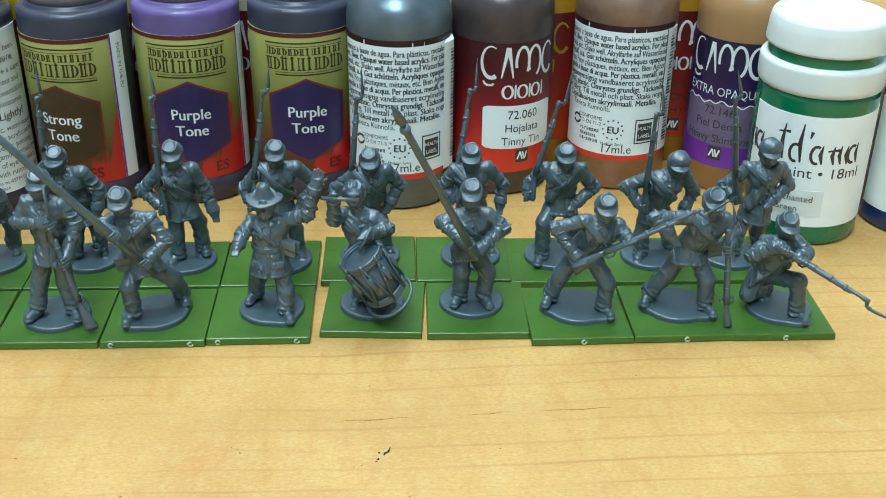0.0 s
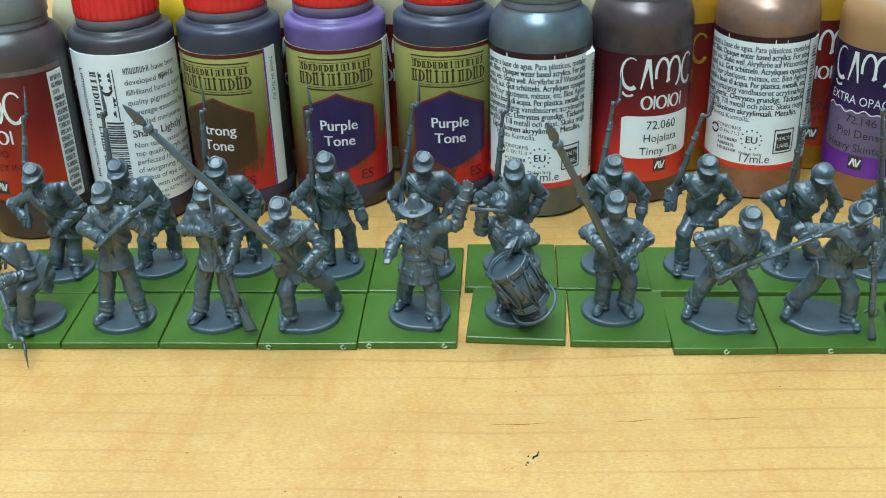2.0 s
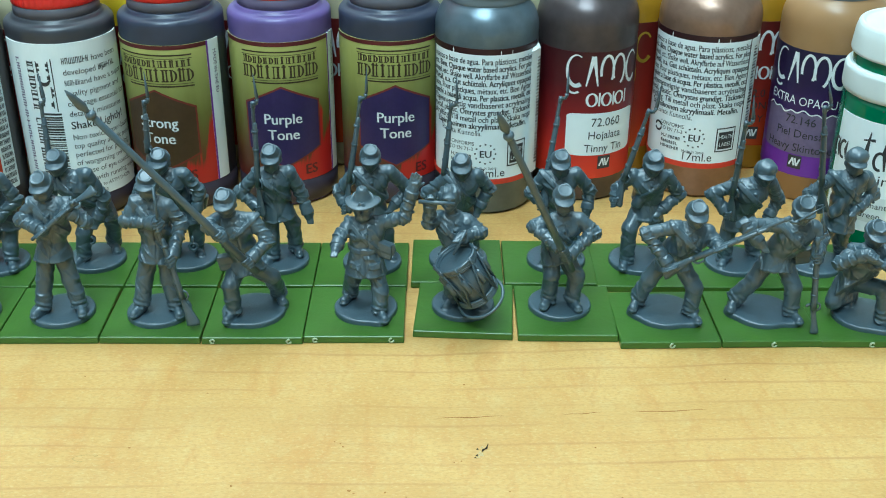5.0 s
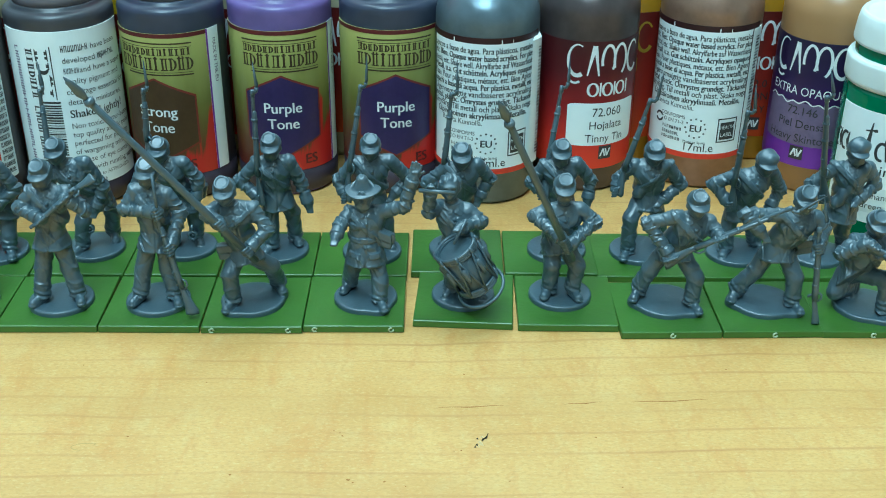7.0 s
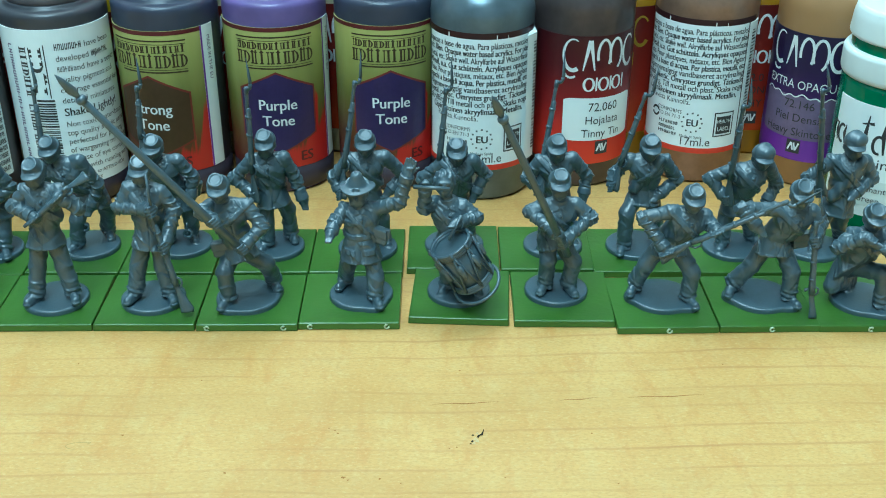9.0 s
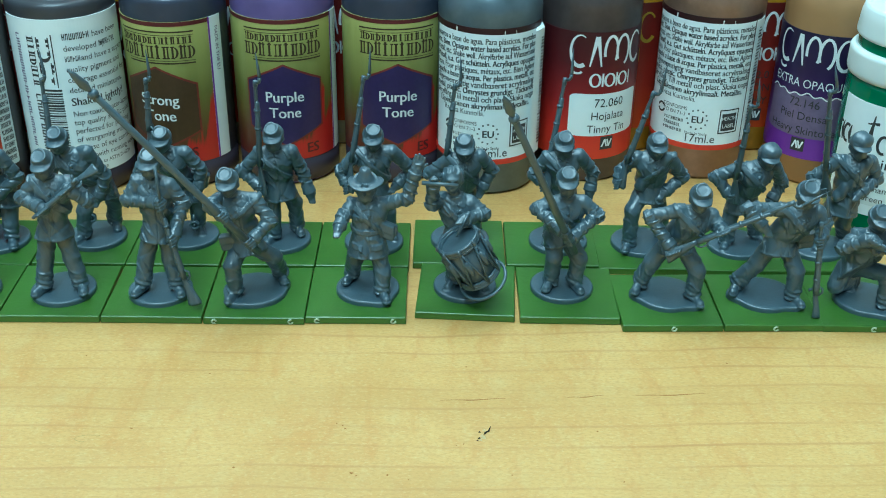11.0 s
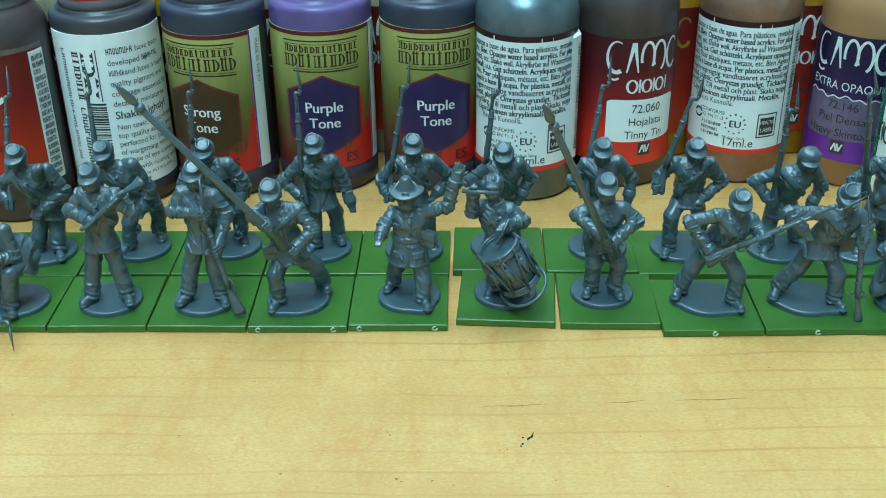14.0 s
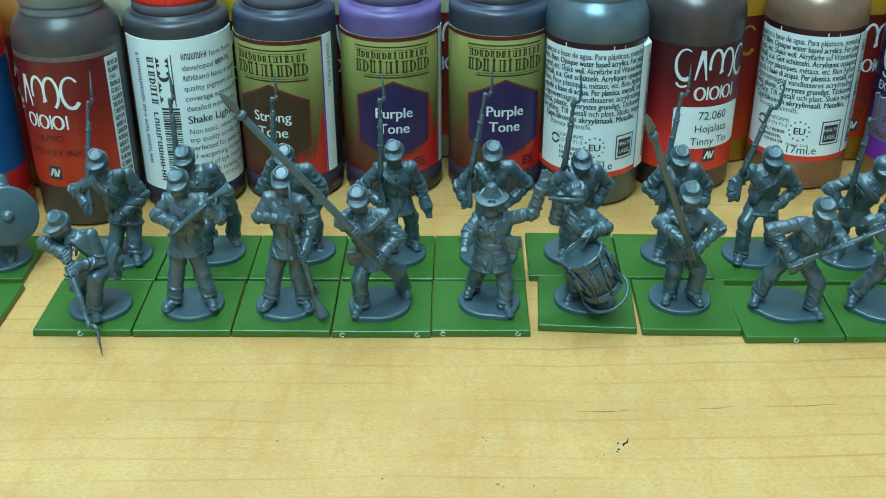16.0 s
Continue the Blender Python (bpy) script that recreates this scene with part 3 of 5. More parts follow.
def tall_logo(r, middle, u, v, h, mat, parent, low=True):
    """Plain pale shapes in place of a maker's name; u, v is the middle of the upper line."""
    k = h / 7.0
    up = joined([arc(u - 6.2 * k, v + .1 * k, 2.1 * k, 3.5 * k, 60, 300, np.linspace(.25, 1.0, 20) * k), arc(u - 6.6 * k, v - 4.2 * k, 1.2 * k, .9 * k, 180, 330, .5 * k),
                 stroke([(u - 3.9 * k, v - 3.4 * k), (u - 2.5 * k, v + 3.4 * k)], np.array((.3, 1.0)) * k), stroke([(u - 2.4 * k, v + 3.4 * k), (u - 1.3 * k, v - 3.4 * k)], np.array((.9, .35)) * k),
                 arc(u + .8 * k, v, 1.5 * k, 3.4 * k, 200, -40, .62 * k), arc(u + 3.8 * k, v, 1.6 * k, 3.4 * k, 215, -70, .62 * k),
                 arc(u + 7.9 * k, v, 1.9 * k, 3.4 * k, 40, 320, np.linspace(.4, .9, 20) * k)])
    printed("logo", up, r, middle, mat, parent, "pale crescents and arches", 0.2)
    if low:
        w = v - 6.6 * k
        lo = joined([arc(u + q * k, w, 1.1 * k, 1.45 * k, 0, 360, (.3 + .3 * np.abs(np.cos(np.linspace(0, 2 * math.pi, 26)))) * k, 26) for q in (-2.4, 1.0, 4.3)] + [bar(u + q * k, u + (q + .42) * k, w - 1.5 * k, w + 1.6 * k) for q in (-.9, 2.5, 6.0)])
        printed("logo", lo, r, middle, mat, parent, "row of pale rings and bars", 0.2)


def line(words, size, u, v, r, middle, mat, parent, squeeze=1.0, turn=0.0, align="CENTER", lift=0.2, bold=0.0):
    shape = moved(letters(words, size, align), u, v, turn, squeeze)
    if bold:
        printed("lettering", moved(letters(words, size, align), u + bold, v + bold * .4, turn, squeeze), r, middle, mat, parent, lift=lift + 0.03)
    printed("lettering", shape, r, middle, mat, parent, lift=lift)


def tone_bottle(place, middle, paint, hex_ink, words, label):
    """Bottle with an olive label, a hexagon with two words, and a red ribbed cap."""
    thing = bottle(place, 0, "step", paint, label)
    r = R0
    lab = sheet("label", r, middle, -19, 13.6, 6.8, 42.0, QUICK, thing, "olive printed label with red brush marks")
    printed("band", bar(-19, 13.6, 41.0, 42.0), r, middle, DARK_RED_INK, lab, "dark red band", 0.2)
    edge = sheet("label_edge", r, middle, 13.6, 17.6, 6.8, 42.0, PAPER, thing, "white label edge")
    printed("stripe", bar(13.5, 14.0, 6.8, 42.0), r, middle, VIOLET_INK, edge, "violet stripe", 0.2)
    line("MADE IN THE EU", 1.5, 15.4, 39.5, r, middle, LAVENDER_INK, edge, 0.95, -90, "LEFT")
    rg = random.Random(11)
    sag = lambda u, v: v - 0.012 * u * u
    for v, w, a, b in ((39.7, 0.34, -9.6, 9.6), (38.9, 0.14, -9.6, 9.6), (32.2, 0.34, -7.2, 9.6), (32.8, 0.12, -7.2, 9.6)):
        printed("rule", strip(a, b, lambda u: sag(u * .3, v) - w / 2, lambda u: sag(u * .3, v) + w / 2), r, middle, INK_BROWN, lab, lift=0.2)
    printed("logo", marks(-9.4, 9.4, 36.85, 38.45, 14, rg, .75), r, middle, INK_BROWN, lab, "dark bars of a maker's mark", 0.2)
    printed("logo", marks(-9.7, 9.7, 33.3, 36.3, 10, rg, .62), r, middle, INK_BROWN, lab, "dark bars of a maker's mark", 0.2)
    rim = hexagon(0, 20.9, 9.6, 10.5, 4.4)
    printed("hexagon_rim", rim, r, middle, HEX_RED, lab, "red rim", 0.18)
    printed("hexagon", hexagon(0, 20.9, 9.15, 10.0, 4.25), r, middle, hex_ink, lab, "dark hexagon", 0.24)
    for w, v in zip(words, (21.9, 17.9)):
        for du in (-0.07, 0.07):
            line(w, 3.7, du, v, r, middle, WHITE_INK, lab, 0.98, lift=0.32)
    line("ES", 3.6, 6.4, 8.3, r, middle, DARK_RED_INK, lab, 1.0, bold=0.2)
    return thing


def back_label_bottle(place, middle, paint, label, flap_out=0.24):
    """Bottle turned to its white back label, closely printed."""
    thing = bottle(place, 0, "round", paint, label)
    r = R0
    sheet("band", r, middle, -19, 15.5, 40.6, 42.0, BLACK_RED_INK, thing, "near-black band above the label")
    lab = sheet("label", r, middle, -16, 12.6, 9.6, 40.6, PAPER, thing, "white back label with small print")
    for u, h in ((-8.4, .5), (3.2, .35), (6.0, .2)):
        printed("chip", strip(u - h * .35, u + h * .35, lambda q: 40.5, lambda q: 41.3 + h - 2 * abs(q - u), 6), r, middle, WHITE_INK, lab, "torn white chip", 0.24)
    sheet("label_foot", r, middle, -19, 15.5, 8.2, 9.6, RED_INK, thing, "red strip under the label")
    flap = sheet("label_edge", r, middle, 13.0, 17.6, 9.6, 40.6, PAPER, thing, "white label edge with bars", flap_out)
    sheet("label_rim", r, middle, 12.6, 13.0, 9.6, 40.6, BLACK_RED_INK, thing, "dark red rim")
    rg = random.Random(5)
    for i in range(34):
        v = 12 + i * 0.8
        printed("bar", bar(14.2, 14.2 + rg.uniform(1.2, 2.4), v, v + rg.uniform(0.2, 0.5)), r + flap_out - .05, middle, INK, flap)
    rows = ("opacos a base de agua. Para plásticos, metales", "etc. Bien. Opaque water based acrylics. For plas", "metal, etc. Shake well. Akrylfarbe auf Wasserbasis",
            "Metall, u.a. Gut schütteln. Acryliques opaques", "l'eau. Pour plastiques, métaux, etc. Bien Agiter", "opachi a base di acqua. Per plastica, metalli, etc",
            "Uigennemsigtig vandbaseret acrylmaling", "metal, plastic. Omrystes grundigt. Täckande", "akrylfärg. Till metall och plast. Skaka noga", "Läpinäkoinen akryylimaali. Metallin,")
    for i, w in enumerate(rows):
        line(w, 2.05, -1.6, 38.3 - i * 1.76, r, middle, INK, lab, 28.0 / 2.05 / max(16.0, letters(w, 1.0)[0][:, 0].max() * 2), bold=(0.06, 0.1)[i % 2])
    line("Ravista Kunnolla.", 1.9, -6.5, 20.8, r, middle, INK, lab, 0.85)
    line("CONFORMS", 1.35, -6.2, 18.2, r, middle, INK, lab, 0.95)
    line("TO EN 71-3", 1.35, -6.2, 16.8, r, middle, INK, lab, 0.95)
    for v, w in ((15.0, 5.6), (13.6, 5.0), (12.3, 5.4)):
        printed("bar", blocks(-9.0, -9.0 + w, v, v + 0.8, 8, rg, 0.2, 0.4), r, middle, INK, lab, lift=0.2)
    for a in range(0, 360, 30):
        printed("star", bar(2.45 * math.cos(radians(a)) - .2, 2.45 * math.cos(radians(a)) + .2, 16.2 + 2.45 * math.sin(radians(a)) - .2, 16.2 + 2.45 * math.sin(radians(a)) + .2),
                r, middle, INK, lab, lift=0.2)
    line("EU", 2.5, 0, 15.3, r, middle, INK, lab, bold=0.12)
    line("Made in Spain", 1.0, 0, 12.2, r, middle, INK, lab)
    line("17ml.e", 3.1, 1.0, 10.2, r, middle, INK, lab, 0.95)
    printed("frame", joined([bar(5.4, 10.8, 18.6, 18.9), bar(5.4, 10.8, 12.6, 12.9), bar(5.4, 5.7, 12.9, 18.6), bar(10.5, 10.8, 12.9, 18.6)]), r, middle, INK, lab, lift=0.2)
    printed("panel", bar(6.1, 10.1, 13.3, 17.8), r, middle, INK, lab, "black panel", 0.2)
    line("HEALTH", 1.35, 8.1, 16.1, r, middle, PAPER, lab, 0.78, lift=0.28)
    line("LABEL", 1.5, 8.1, 14.1, r, middle, PAPER, lab, 0.85, lift=0.28)
    arrows = joined([arc(-10.3, 17.2, 1.1, 1.1, 20, 170, .5), arc(-10.3, 17.2, 1.1, 1.1, 200, 350, .5)])
    printed("ring_arrows", arrows, r, middle, INK, lab, lift=0.2)
    return thing


def colour_bottle(place, middle, paint, label_mat, label, logo_mat=None, foot_band=None, panel=None, names=(), name_mat=None, badge=True, low=True,
                  logo_shift=0.0, side=None, top=40.4, foot=7.0, badge_at=10.6, sub=""):
    """Bottle with a full colour front label, loops of a maker's mark and a badge."""
    thing = bottle(place, 0, "round", paint, label)
    r = R0
    lab = sheet("label", r, middle, -19, 19, foot, top, label_mat, thing, "printed colour label")
    tall_logo(r, middle, logo_shift, 34.2, 7.6, logo_mat or WHITE_INK, lab, low)
    if panel:
        u0, u1, v0, v1, pm = panel
        shape = strip(u0, u1, lambda u: v0 + 0.7 * max(0, (abs(u - (u0 + u1) / 2) / ((u1 - u0) / 2)) ** 14), lambda u: v1 - 0.7 * max(0, (abs(u - (u0 + u1) / 2) / ((u1 - u0) / 2)) ** 14), 40)
        printed("panel", shape, r, middle, pm, lab, "plain panel", 0.18)
        if pm is LAVENDER_INK:
            tear = [(u, v1 + 0.35 * math.sin(1.9 * u) + 0.3 * math.sin(0.7 * u + 1)) for u in np.linspace(u0, u1, 50)]
            printed("torn_edge", stroke(tear, 0.32), r, middle, WHITE_INK, lab, "torn pale edge", 0.24)
    for w, size, u, v, sq in names:
        line(w, size, u, v, r, middle, name_mat or INK, lab, sq, lift=0.26)
    if sub:
        line(sub, 3.1, 0.0, 25.2, r, middle, WHITE_INK, lab, 0.86)
    if badge:
        small_square_mark(r, middle, 0.4, badge_at, 1.7, lab)
    if side:
        sheet("residue", r, middle, -15.5, side[1], 41.45, 42.6, CHALKY, thing, "pale dried film above the label", 0.06)
        ed = sheet("label_edge", r, middle, side[0], side[1], 9.0, 41.0, PAPER, thing, "white label edge with small print", 0.22)
        rg = random.Random(3)
        rows = [blocks(side[0] + 0.35, side[1] - rg.uniform(0.2, 1.6 if i % 5 == 0 else 0.5), 10.2 + i * 1.68, 11.35 + i * 1.68, 9, rg, 0.1, 0.42) for i in range(18)]
        tagged(printed("small_print", joined(rows), r + 0.1, middle, INK, ed, "rows of tiny dark print"), "rows of tiny dark print", kind="stuff")
    return thing


# front line of bottles
colour_bottle((-134.0, 52.0), 10, RED_CAP, BLUE_LABEL, "blue labelled paint bottle with red foot", badge=False, low=False, logo_shift=-3)
colour_bottle((-107.6, 56.0), -20, SMOKE, SCARLET, "smoky brown paint bottle with a scarlet label", names=(("HUMO", 2.4, 0.5, 22.2, 1.0), ("SMOKEY INK", 2.4, 1.2, 18.6, 1.0)),
              name_mat=DARK_RED_INK, logo_shift=-1.2, side=(16.6, 20.6), top=41.4, foot=10.6, badge_at=14.2)
white_back = bottle((-84.0, 64.0), 0, "step", DARK_WASH, "dark wash bottle turned to its white back label")
lab = sheet("label", 12.4, 22, -17.0, 15.6, 6.0, 44.0, PAPER, white_back, "white back label with small print")
WR, WM = 12.4, 22
rg = random.Random(8)
printed("logo", moved(marks(-6.0, 6.0, -1.3, 1.7, 4, rg, .7), -6.2, 34.2, -90), WR, WM, INK, lab, "dark bars of a maker's mark", 0.2)
printed("logo", moved(marks(-6.0, 6.0, -.8, .9, 7, rg, .7), -9.0, 34.2, -90), WR, WM, INK, lab, "dark bars of a maker's mark", 0.2)
printed("rule", bar(-4.0, -3.75, 28.0, 40.6), WR, WM, INK, lab, lift=0.2)
printed("address", moved(blocks(-14, 14, -.5, .6, 22, rg, 0.3, 0.3), -12.6, 26.5, -90), WR, WM, LAVENDER_INK, lab, "row of small bars", 0.2)
v = 8.0
while v < 27.2:
    w = rg.uniform(0.14, 0.55)
    printed("bar", bar(-7.4, -3.2, v, v + w), WR, WM, INK, lab)
    v += w + rg.uniform(0.16, 0.42)
printed("number", moved(blocks(-9, 9, -.6, .7, 12, rg, 0.3, 0.3), -9.2, 17.4, -90), WR, WM, INK, lab, "row of small bars", 0.2)
printed("logo", blocks(-1.6, 4.6, 39.2, 40.7, 8, rg, 0.2, 0.3), WR, WM, INK, lab, "dark bars of a maker's mark", 0.2)
line("have been", 1.95, 5.2, 39.2, WR, WM, INK, lab, 0.95, align="LEFT")
line("developed by", 1.95, -1.6, 36.6, WR, WM, INK, lab, 0.95, align="LEFT")
printed("logo", blocks(7.0, 12, 36.6, 37.9, 7, rg, 0.2, 0.3), WR, WM, INK, lab, "dark bars of a maker's mark", 0.2)
for i, w in enumerate(("and have a super", "quality pigment and", "coverage essential for", "detailed miniatures.")):
    line(w, 1.95, -1.6 + (3.6 if i == 0 else 0), 34.1 - 2.5 * i, WR, WM, INK, lab, 0.95, align="LEFT")
printed("logo", blocks(-1.6, 1.9, 34.1, 35.4, 6, rg, 0.2, 0.3), WR, WM, INK, lab, "dark bars of a maker's mark", 0.2)
for du in (0, 0.08):
    line("Shake Lightly!", 2.7, -1.6 + du, 23.5, WR, WM, INK, lab, 0.95, align="LEFT")
for i, w in enumerate(("Non toxic, water-based", "top quality acrylic paint", "perfected for painting", "of wargaming miniatures", "In case of eye contact", "rinse with running water.")):
    line(w, 1.9, -1.6, 20.8 - 2.15 * i, WR, WM, INK, lab, 0.92, align="LEFT")
line("Conforms to ASTM D-4236", 1.35, -1.6, 8.2, WR, WM, INK, lab, 0.9, align="LEFT")
line("May produce", 1.35, -1.6, 6.8, WR, WM, INK, lab, 0.9, align="LEFT")

tone_bottle((-59.3, 69.5), -12.5, BLUE_WASH, HEX_BROWN, ("Strong", "Tone"), "dark wash bottle with an olive label and brown hexagon")
tone_bottle((-34.0, 72.4), 5.5, PURPLE_WASH, HEX_PURPLE, ("Purple", "Tone"), "light purple wash bottle with an olive label")
tone_bottle((-7.6, 74.0), 7.5, BLUE_WASH, HEX_PURPLE, ("Purple", "Tone"), "blue-black wash bottle with an olive label")
back_label_bottle((15.6, 68.6), -0.5, SILVER_PAINT, "silver paint bottle turned to its white back label", flap_out=1.5)
colour_bottle((40.2, 76.5), 21, TIN_PAINT, MAROON, "dark tin paint bottle with a maroon and red label", panel=(-9.7, 9.7, 12.6, 23.6, PAPER),
              top=38.9, foot=6.4, names=(("72.060", 3.1, 0.3, 20.2, 0.95), ("Hojalata", 2.9, 0.3, 16.9, 0.95), ("Tinny Tin", 2.9, 0.3, 13.5, 0.95)), logo_shift=-1.2)
back_label_bottle((70.4, 79.0), -15.5, COPPER_PAINT, "copper paint bottle turned to its white back label")
colour_bottle((99.6, 76.0), -38, SKIN_PAINT, NAVY, "tan paint bottle with a navy and violet label", panel=(-10.5, 10.5, 12.6, 23.4, LAVENDER_INK),
              names=(("72.146", 2.9, 0.3, 20.4, 1.0), ("Piel Densa", 2.9, 0.3, 17.0, 1.0), ("Heavy Skintone", 2.9, 0.3, 13.4, 0.95)),
              logo_shift=-0.5, low=False, top=38.8, sub="EXTRA OPAQUE")
# second line
colour_bottle((52.6, 95.0), -30, YELLOW_FOOT, BRICK_RED, "ochre paint bottle with a brick red label", logo_mat=GOLD_INK, logo_shift=1.0)
colour_bottle((86.5, 97.0), -5, YELLOW_FOOT, BRICK_RED, "ochre paint bottle with a brick red label and pale logo", names=(("72.0", 2.9, 0.3, 20.6, 1.0), ("RON", 2.9, 0.3, 17.2, 1.0), ("THY", 2.9, 0.3, 13.6, 1.0)),
              logo_shift=0.5)

for sx, sy, paint, dome in ((-121.0, 76.0, OCHRE_PAINT, "orange"), (-95.5, 84.5, CREAM_PAINT, "cream"), (-71.0, 89.0, YELLOW_PAINT, "yellow"), (-46.0, 94.5, CREAM_PAINT, "cream"),
                            (-20.8, 97.0, CREAM_PAINT, "cream"), (4.6, 93.5, CREAM_PAINT, "cream"), (28.4, 93.5, CREAM_PAINT, "cream")):
    colour_bottle((sx, sy), 0, paint, BRICK_RED, dome + " paint bottle standing in the second row", badge=False)


# ---------------------------------------------------------------- screw-top pots
def pot(place, turn, paint, label):
    thing = tagged(new("paint_pot"), label, "paint pot", "paint pots")
    thing.matrix_basis = pose(place[0] * MM, place[1] * MM, 0, 0, 0, turn)
    r = 13.2
    v, f = lathe(rounded([(0.4, 0.0), (12.6, 0.0), (13.2, 1.2), (13.2, 34.6), (12.4, 35.6), (12.2, 46.5), (0.4, 46.5)], 0.8, 3))
    part("body", mesh_of("body", v, f, paint), thing)
    v, f = lathe(rounded([(12.0, 35.2), (13.3, 35.2), (13.75, 36.2), (13.75, 40.8), (13.2, 41.6), (12.0, 41.6)], 0.5, 3))
    part("collar", mesh_of("collar", v, f, WHITE_CAP), thing, "white plastic collar")
    v, f = lathe(rounded([(11.6, 44.3), (12.8, 43.9), (13.1, 44.5), (12.75, 48.6), (12.35, 50.3), (11.9, 50.9), (11.3, 50.9), (10.9, 50.4), (0.4, 50.2)], 0.5, 4))
    part("lid", mesh_of("lid", v, f, WHITE_CAP), thing, "white snap lid, dished on top")
    return thing, r


green_pot, PR = pot((109.3, 50.3), 0, GREEN_PAINT, "white and green acrylic paint pot with a dished lid")
lab = sheet("label", PR, 0, -20, 20, 5.0, 31.2, PAPER, green_pot, "white paper label")
rg = random.Random(21)
for u, v, q in ((-5.5, 33.6, .22), (-4.9, 32.6, .14), (-1.2, 33.0, .12), (2.4, 33.8, .15), (5.6, 32.4, .2), (8.0, 33.3, .12), (-8.6, 34.0, .2), (10.4, 33.0, .12)):
    printed("spot", arc(u, v, q * .5, q * .5, 0, 360, q, 10), PR - .12, 0, INK, green_pot, "dark speck of dried paint", 0.16)
CAL = []
for u, h, bow in ((-15.0, 4.4, 1), (-12.2, 4.4, 1), (-9.2, 4.2, 0), (-6.6, 8.4, 2), (-2.6, 9.0, 1), (-0.4, 8.0, 3), (2.0, 4.4, 1), (4.6, 4.2, 2), (6.2, 4.3, 0), (7.8, 4.2, 0), (10.4, 4.6, 1)):
    b = 20.4
    u -= 4.2
    if bow != 3:
        CAL.append(stroke([(u + .5, b + h), (u + .1, b + h * .5), (u + .6, b)], (0.25, 0.95, 0.4)))
    if bow == 1:
        CAL.append(arc(u - .7, b + 2.1, 1.2, 2.0, 60, 290, .65))
    if bow == 2:
        CAL.append(stroke([(u - 1.0, b + h * .74), (u + 1.7, b + h * .8)], (0.3, 0.75)))
    if bow == 3:
        CAL.append(stroke([(u + .2, b + 7.4), (u - .1, b + 5.8)], (0.8, 0.3)))
printed("logo", joined(CAL), PR, 0, INK, lab, "black pen strokes of a maker's mark", 0.2)
line("Paint • 18ml", 3.5, -1.4, 16.9, PR, 0, INK, lab, 1.12)
st = sheet("sticker", PR + 0.14, 0, -16, 0.2, 7.6, 13.9, WHITE_CAP, green_pot, "small clear sticker", 0.1)
line("Enchanted", 2.1, -6.4, 11.2, PR + 0.2, 0, INK, st)
line("Green", 2.1, -7.8, 8.7, PR + 0.2, 0, INK, st)

blue_pot, PR = pot((138.4, 52.5), 0, BLUE_PAINT, "white and blue acrylic paint pot")
lab = sheet("label", PR, 0, -20, 20, 5.0, 31.2, PAPER, blue_pot, "white paper label")
printed("logo", joined([stroke([(-14.4, 29.5), (-14.7, 24), (-14.0, 21)], (0.3, 1.0, 0.5)), stroke([(-11.6, 28.5), (-11.9, 24), (-11.2, 21)], (0.3, 0.9, 0.5))]), PR, 0, INK, lab, "black pen strokes of a maker's mark", 0.2)


# ---------------------------------------------------------------- toy figures: solid moulded plastic, one mesh each
STEP = 0.17


def length_of(q):
    return np.sqrt(np.einsum("ij,ij->i", q, q))


def seg(p, a, b, ra, rb):
    a, b = np.asarray(a, np.float32), np.asarray(b, np.float32)
    d = b - a
    dd = max(1e-6, float(d @ d))
    q = p - a
    t = q @ d
    h = np.clip(t / dd, 0, 1)
    return np.sqrt(np.maximum(np.einsum("ij,ij->i", q, q) - h * (2 * t - h * dd), 0)) - (ra + (rb - ra) * h)


def egg(p, c, r):
    r = np.asarray(r, np.float32)
    q = (p - np.asarray(c, np.float32)) / r
    k0, k1 = length_of(q), length_of(q / r)
    return k0 * (k0 - 1) / np.maximum(k1, 1e-5)


def frame_of(axis, hint=(0, -1, 0)):
    z = Vector(axis).normalized()
    x = Vector(hint).cross(z)
    if x.length < 1e-3:
        x = Vector((1, 0, 0)).cross(z)
    x.normalize()
    return np.array([x, z.cross(x), z], np.float32)


def slab(p, c, half, axes, rnd=0.3):
    q = np.abs((p - np.asarray(c, np.float32)) @ axes.T) - (np.asarray(half, np.float32) - rnd)
    return length_of(np.maximum(q, 0)) + np.minimum(q.max(1), 0) - rnd


def cone(p, a, b, ra, rb):
    """Flat-ended cone."""
    a, b = np.asarray(a, np.float32), np.asarray(b, np.float32)
    d = b - a
    length = float(np.linalg.norm(d))
    d = d / length
    h = (p - a) @ d
    r = length_of(p - a - h[:, None] * d)
    t = np.clip(h / length, 0, 1)
    return np.maximum(r - (ra + (rb - ra) * t), np.maximum(-h, h - length))


def blend(a, b, k):
    h = np.clip(0.5 + 0.5 * (b - a) / k, 0, 1)
    return b + (a - b) * h - k * h * (1 - h)


